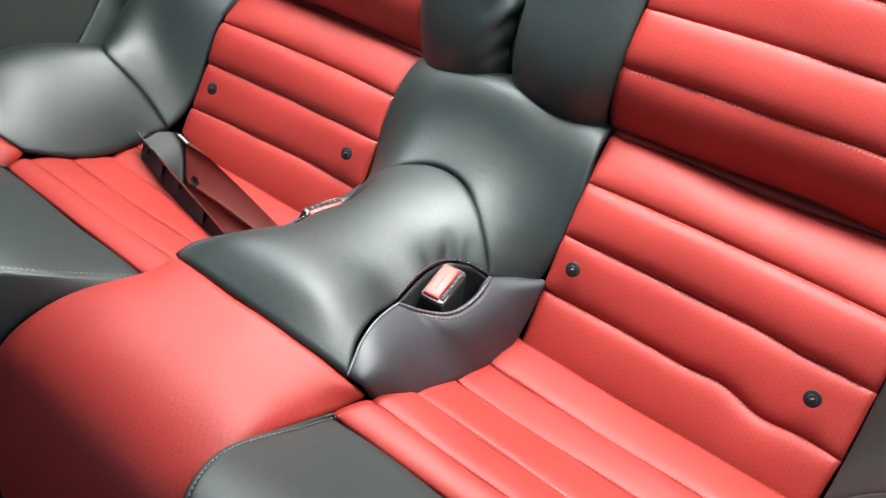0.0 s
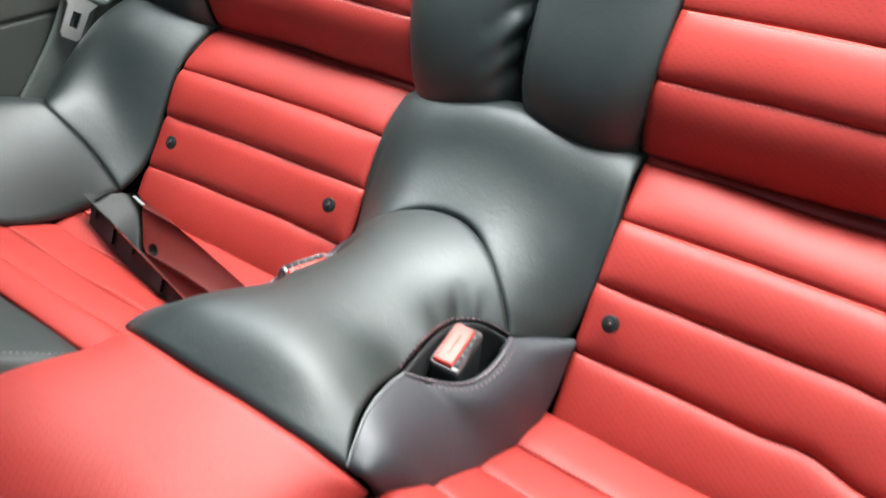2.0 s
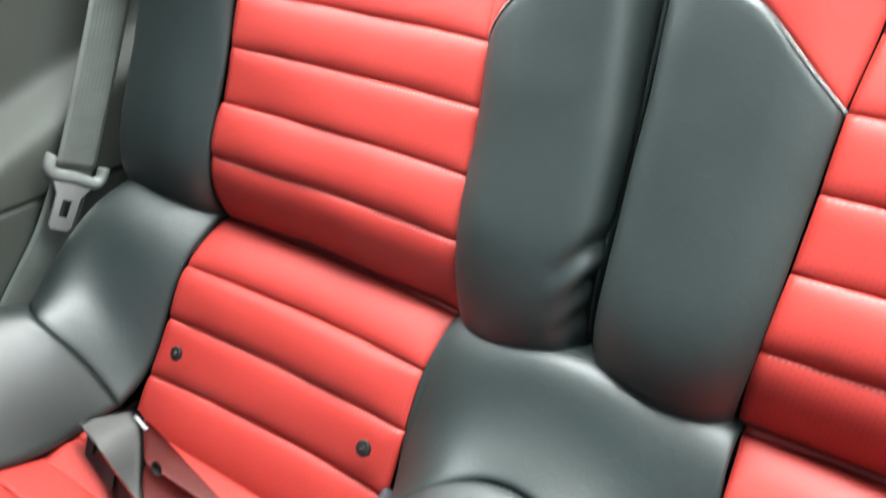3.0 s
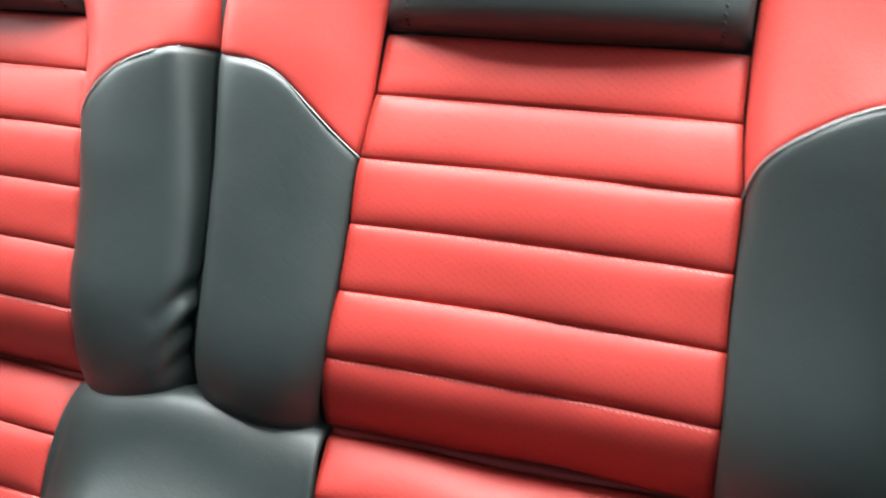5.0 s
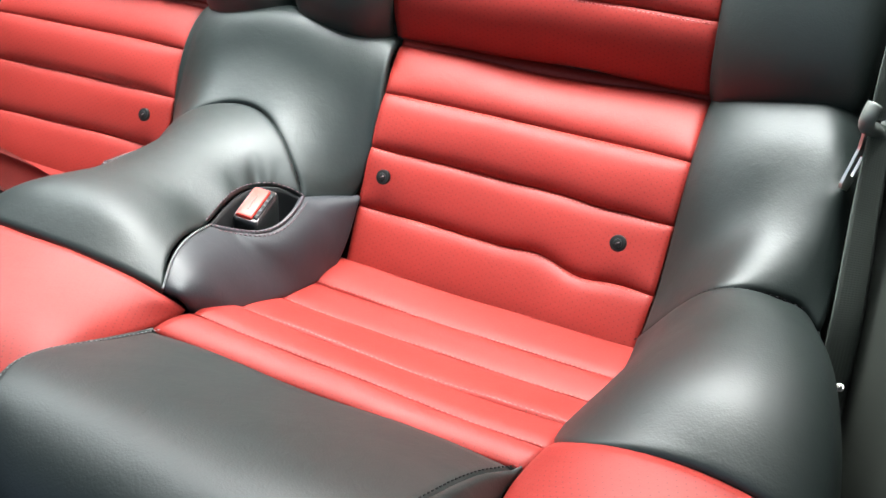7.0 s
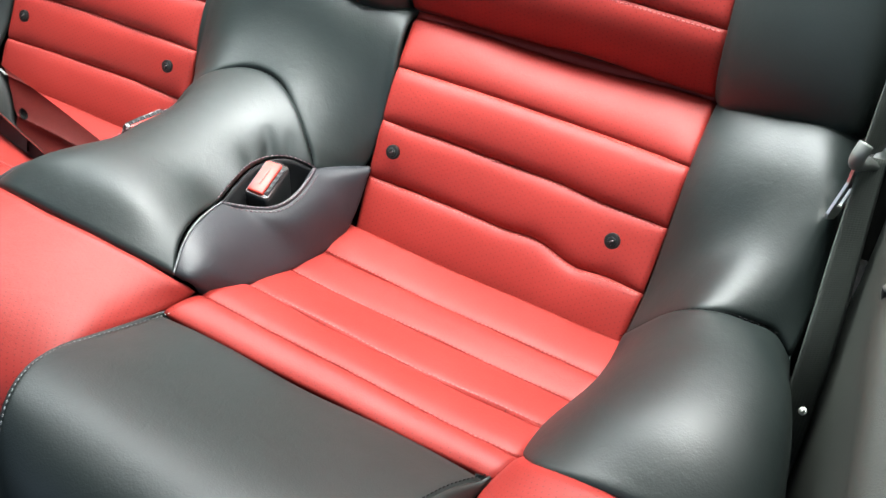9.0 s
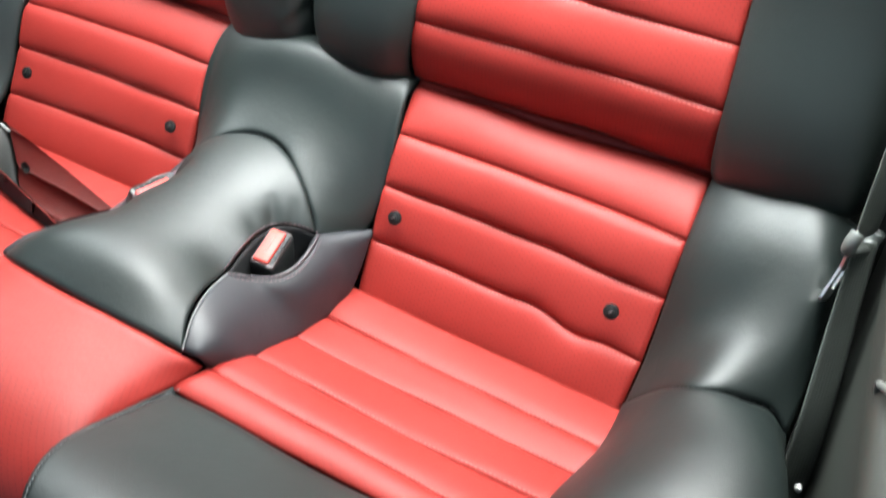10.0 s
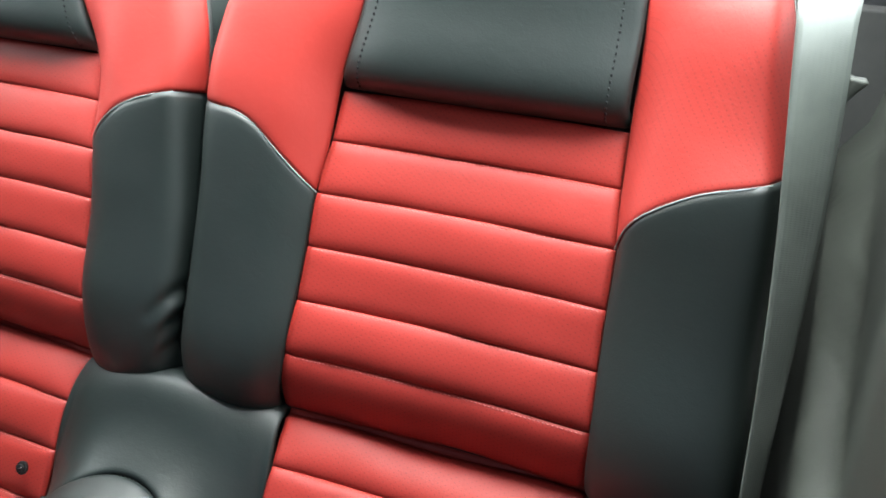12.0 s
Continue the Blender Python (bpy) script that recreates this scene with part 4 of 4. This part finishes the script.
def tongue(parent, m):
    """Grey plastic belt bracket with a steel latch plate."""
    pts = [(-0.030, 0.014, 0), (-0.0305, 0.006, 0), (-0.027, 0.000, 0), (0, -0.001, 0), (0.027, 0.000, 0), (0.0305, 0.006, 0), (0.030, 0.014, 0)]
    br = tube("bracket", np.array(pts), 0.0058, GREY_PLASTIC, parent, sides=12, n=50, label="grey plastic belt bracket")
    bm = bmesh.new()
    outer = [(-0.024, -0.004), (-0.018, -0.012), (-0.0135, -0.018), (-0.0125, -0.046), (-0.009, -0.050), (0.009, -0.050), (0.0125, -0.046), (0.0135, -0.018), (0.018, -0.012), (0.024, -0.004)]
    inner = [(-0.0055, -0.022), (-0.0055, -0.022), (-0.0055, -0.022), (-0.0055, -0.038), (-0.0055, -0.038), (0.0055, -0.038), (0.0055, -0.038), (0.0055, -0.022), (0.0055, -0.022), (0.0055, -0.022)]
    for z in (-0.0011, 0.0011):
        for x, y in outer + inner:
            bm.verts.new((x, y, z))
    bm.verts.ensure_lookup_table()
    k = len(outer)
    V = bm.verts
    for i in range(k):
        j = (i + 1) % k
        for a, b, c, d in ((i, j, k + j, k + i), (2 * k + i, 3 * k + i, 3 * k + j, 2 * k + j), (i, 2 * k + i, 2 * k + j, j), (k + i, k + j, 3 * k + j, 3 * k + i)):
            bm.faces.new((V[a], V[b], V[c], V[d]))
    bmesh.ops.remove_doubles(bm, verts=bm.verts, dist=0.00005)
    pl = part("latch_plate", bm, CHROME, parent, "bright steel latch plate with a square hole")
    pl.data.polygons.foreach_set("use_smooth", [False] * len(pl.data.polygons))
    for o in (br, pl):
        o.matrix_basis = m @ o.matrix_basis


belt = root("seat_belt", "grey woven seat belt hanging along the quarter trim", "seat belt", group="rear seat belts")
ribbon("webbing", [(-0.600, 0.090, 0.518), (-0.600, 0.122, 0.583), (-0.600, 0.210, 0.782), (-0.600, 0.280, 0.960), (-0.605, 0.330, 1.020)],
       [(0.0, 1, -0.30), (0.05, 1, -0.25), (0.1, 1, -0.2), (0.1, 1, -0.2)], 0.047, WEBBING, belt, label="grey-green woven webbing")
ribbon("lower_webbing", [(-0.604, 0.092, 0.520), (-0.614, 0.050, 0.440), (-0.619, -0.020, 0.350), (-0.620, -0.060, 0.20)],
       [(0.0, 1, -0.40), (0.0, 1, -0.4), (0.0, 1, -0.4)], 0.047, WEBBING, belt)
tm = Matrix(((0.0, -0.10, 1, -0.597), (0.87, 0.47, -0.02, 0.084), (-0.49, 0.88, -0.04, 0.510), (0, 0, 0, 1)))
tongue(belt, tm @ Matrix.Diagonal((1.12, 1.2, 1.15, 1)))

belt = root("seat_belt", "grey woven seat belt hanging beside the seat back", "seat belt", group="rear seat belts")
ribbon("webbing", [(0.585, 0.092, 0.515), (0.584, 0.118, 0.583), (0.580, 0.180, 0.760), (0.569, 0.205, 0.905), (0.567, 0.215, 0.930), (0.567, 0.270, 0.960), (0.575, 0.340, 0.970)],
       [(0.30, 1, -0.30), (0.35, 1, -0.25), (0.45, 0.9, -0.2), (0.80, 0.6, -0.1), (0.95, 0.3, 0), (1, 0.2, 0)], 0.047, WEBBING, belt, label="grey-green woven webbing")
ribbon("lower_webbing", [(0.588, 0.092, 0.512), (0.594, 0.055, 0.455), (0.602, 0.010, 0.390), (0.606, -0.020, 0.30), (0.606, -0.03, 0.2)],
       [(0.35, 0.9, -0.3), (0.5, 0.8, -0.2), (0.6, 0.8, -0.2)], 0.044, WEBBING, belt)
tm = Matrix(((0.22, 0.22, 0.94, 0.583), (0.82, 0.45, -0.28, 0.082), (-0.50, 0.86, -0.09, 0.512), (0, 0, 0, 1)))
tongue(belt, tm)

tab = [[(0.583, 0.220, 0.880), (0.592, 0.214, 0.879), (0.605, 0.216, 0.876)], [(0.583, 0.220, 0.868), (0.591, 0.214, 0.868), (0.598, 0.216, 0.868)], [(0.583, 0.220, 0.855), (0.588, 0.214, 0.856), (0.591, 0.216, 0.858)]]
sheet("guide_tab", loft(tab, 10, 10), TRIM, belt, seams="", thick=0.010, toward=(0, -1, 0), label="small grey fabric guide tab")

bolt = root("anchor_bolt", "small bright steel belt anchor bolt between seat and trim", "bolt")
bmx = Matrix.Translation((0.608, -0.043, 0.366)) @ Vector((-0.35, -0.5, 0.8)).to_track_quat("Z", "Y").to_matrix().to_4x4()
disc("bolt_head", 0.0024, 0.003, bmx, CHROME, bolt, sides=6, bevel=0.001)
disc("washer", 0.0032, 0.0016, bmx @ pose(0, 0, -0.0022), CHROME, bolt, sides=24, bevel=0.0005)

lever = root("trim_lever", "small grey plastic lever on the quarter trim ledge", "lever")
tube("lever_arm", np.array([(0.6265, -0.060, 0.520), (0.631, -0.071, 0.528), (0.638, -0.083, 0.534), (0.648, -0.095, 0.537)]), 0.0026, GREY_PLASTIC, lever, sides=10, n=24)
tube("lever_foot", np.array([(0.6265, -0.060, 0.520), (0.6275, -0.059, 0.514), (0.630, -0.058, 0.506)]), 0.0032, PLASTIC, lever, sides=10, n=12, label="black lever foot")

# ---- loose glossy trim panel on the seat ----
panel = root("loose_trim_panel", "loose glossy black plastic trim panel lying on the red cushion", "trim panel")
A, B, C = Vector((-0.436, -0.055, 0.344)), Vector((-0.166, -0.121, 0.353)), Vector((-0.429, 0.004, 0.323))
ex = (B - A).normalized()
ez = ex.cross(C - A).normalized()
ey = ez.cross(ex)
M = Matrix((ex, ey, ez)).transposed().to_4x4()
M.translation = A
LEN = (B - A).length
wid, skew = (C - A).dot(ey), (C - A).dot(ex)


def plate(name, outline, z0, z1, material, parent, bevel, label=""):
    bm = bmesh.new()
    lo = [bm.verts.new((x, y, z0)) for x, y in outline]
    hi = [bm.verts.new((x, y, z1)) for x, y in outline]
    bm.faces.new(hi)
    bm.faces.new(lo[::-1])
    for i in range(len(outline)):
        j = (i + 1) % len(outline)
        bm.faces.new((lo[i], lo[j], hi[j], hi[i]))
    if bevel:
        bmesh.ops.bevel(bm, geom=bm.edges[:], offset=bevel, segments=2, profile=0.5, affect="EDGES")
    bm.transform(M)
    ob = part(name, bm, material, parent, label)
    ob.data.polygons.foreach_set("use_smooth", [False] * len(ob.data.polygons))
    return ob


plate("face_plate", [(0, 0), (LEN, 0), (LEN + skew, wid + 0.008), (LEN * 0.55, wid + 0.006), (skew + 0.05, wid + 0.002), (skew, wid)], -0.003, 0, GLOSS, panel, 0.0007, "mirror-gloss black face")
# skirt and tabs take the near-black colour to paint the open underside's shade
plate("skirt", [(0.012, 0.005), (LEN - 0.010, 0.005), (LEN - 0.010, 0.0075), (0.012, 0.0075)], -0.031, -0.003, FOAM, panel, 0.0004, "black skirt with slots, darkened for the shade under the panel")
plate("skirt", [(skew + 0.012, wid - 0.008), (LEN + skew - 0.010, wid - 0.008), (LEN + skew - 0.010, wid - 0.0055), (skew + 0.012, wid - 0.0055)], -0.012, -0.003, FOAM, panel, 0.0004)
for x, w, low in ((0.030, 0.009, -0.015), (0.072, 0.020, -0.024), (0.134, 0.011, -0.013), (0.196, 0.024, -0.020)):
    plate("clip_tab", [(x, 0.0005), (x + w, 0.0005), (x + w * 0.8, 0.0048), (x + w * 0.2, 0.0048)], low, -0.004, FOAM, panel, 0.0006)
plate("label_mark", [(skew + 0.012, wid - 0.010), (skew + 0.040, wid - 0.010), (skew + 0.040, wid - 0.006), (skew + 0.012, wid - 0.006)], 0.0001, 0.0006, PIPING, panel, 0)
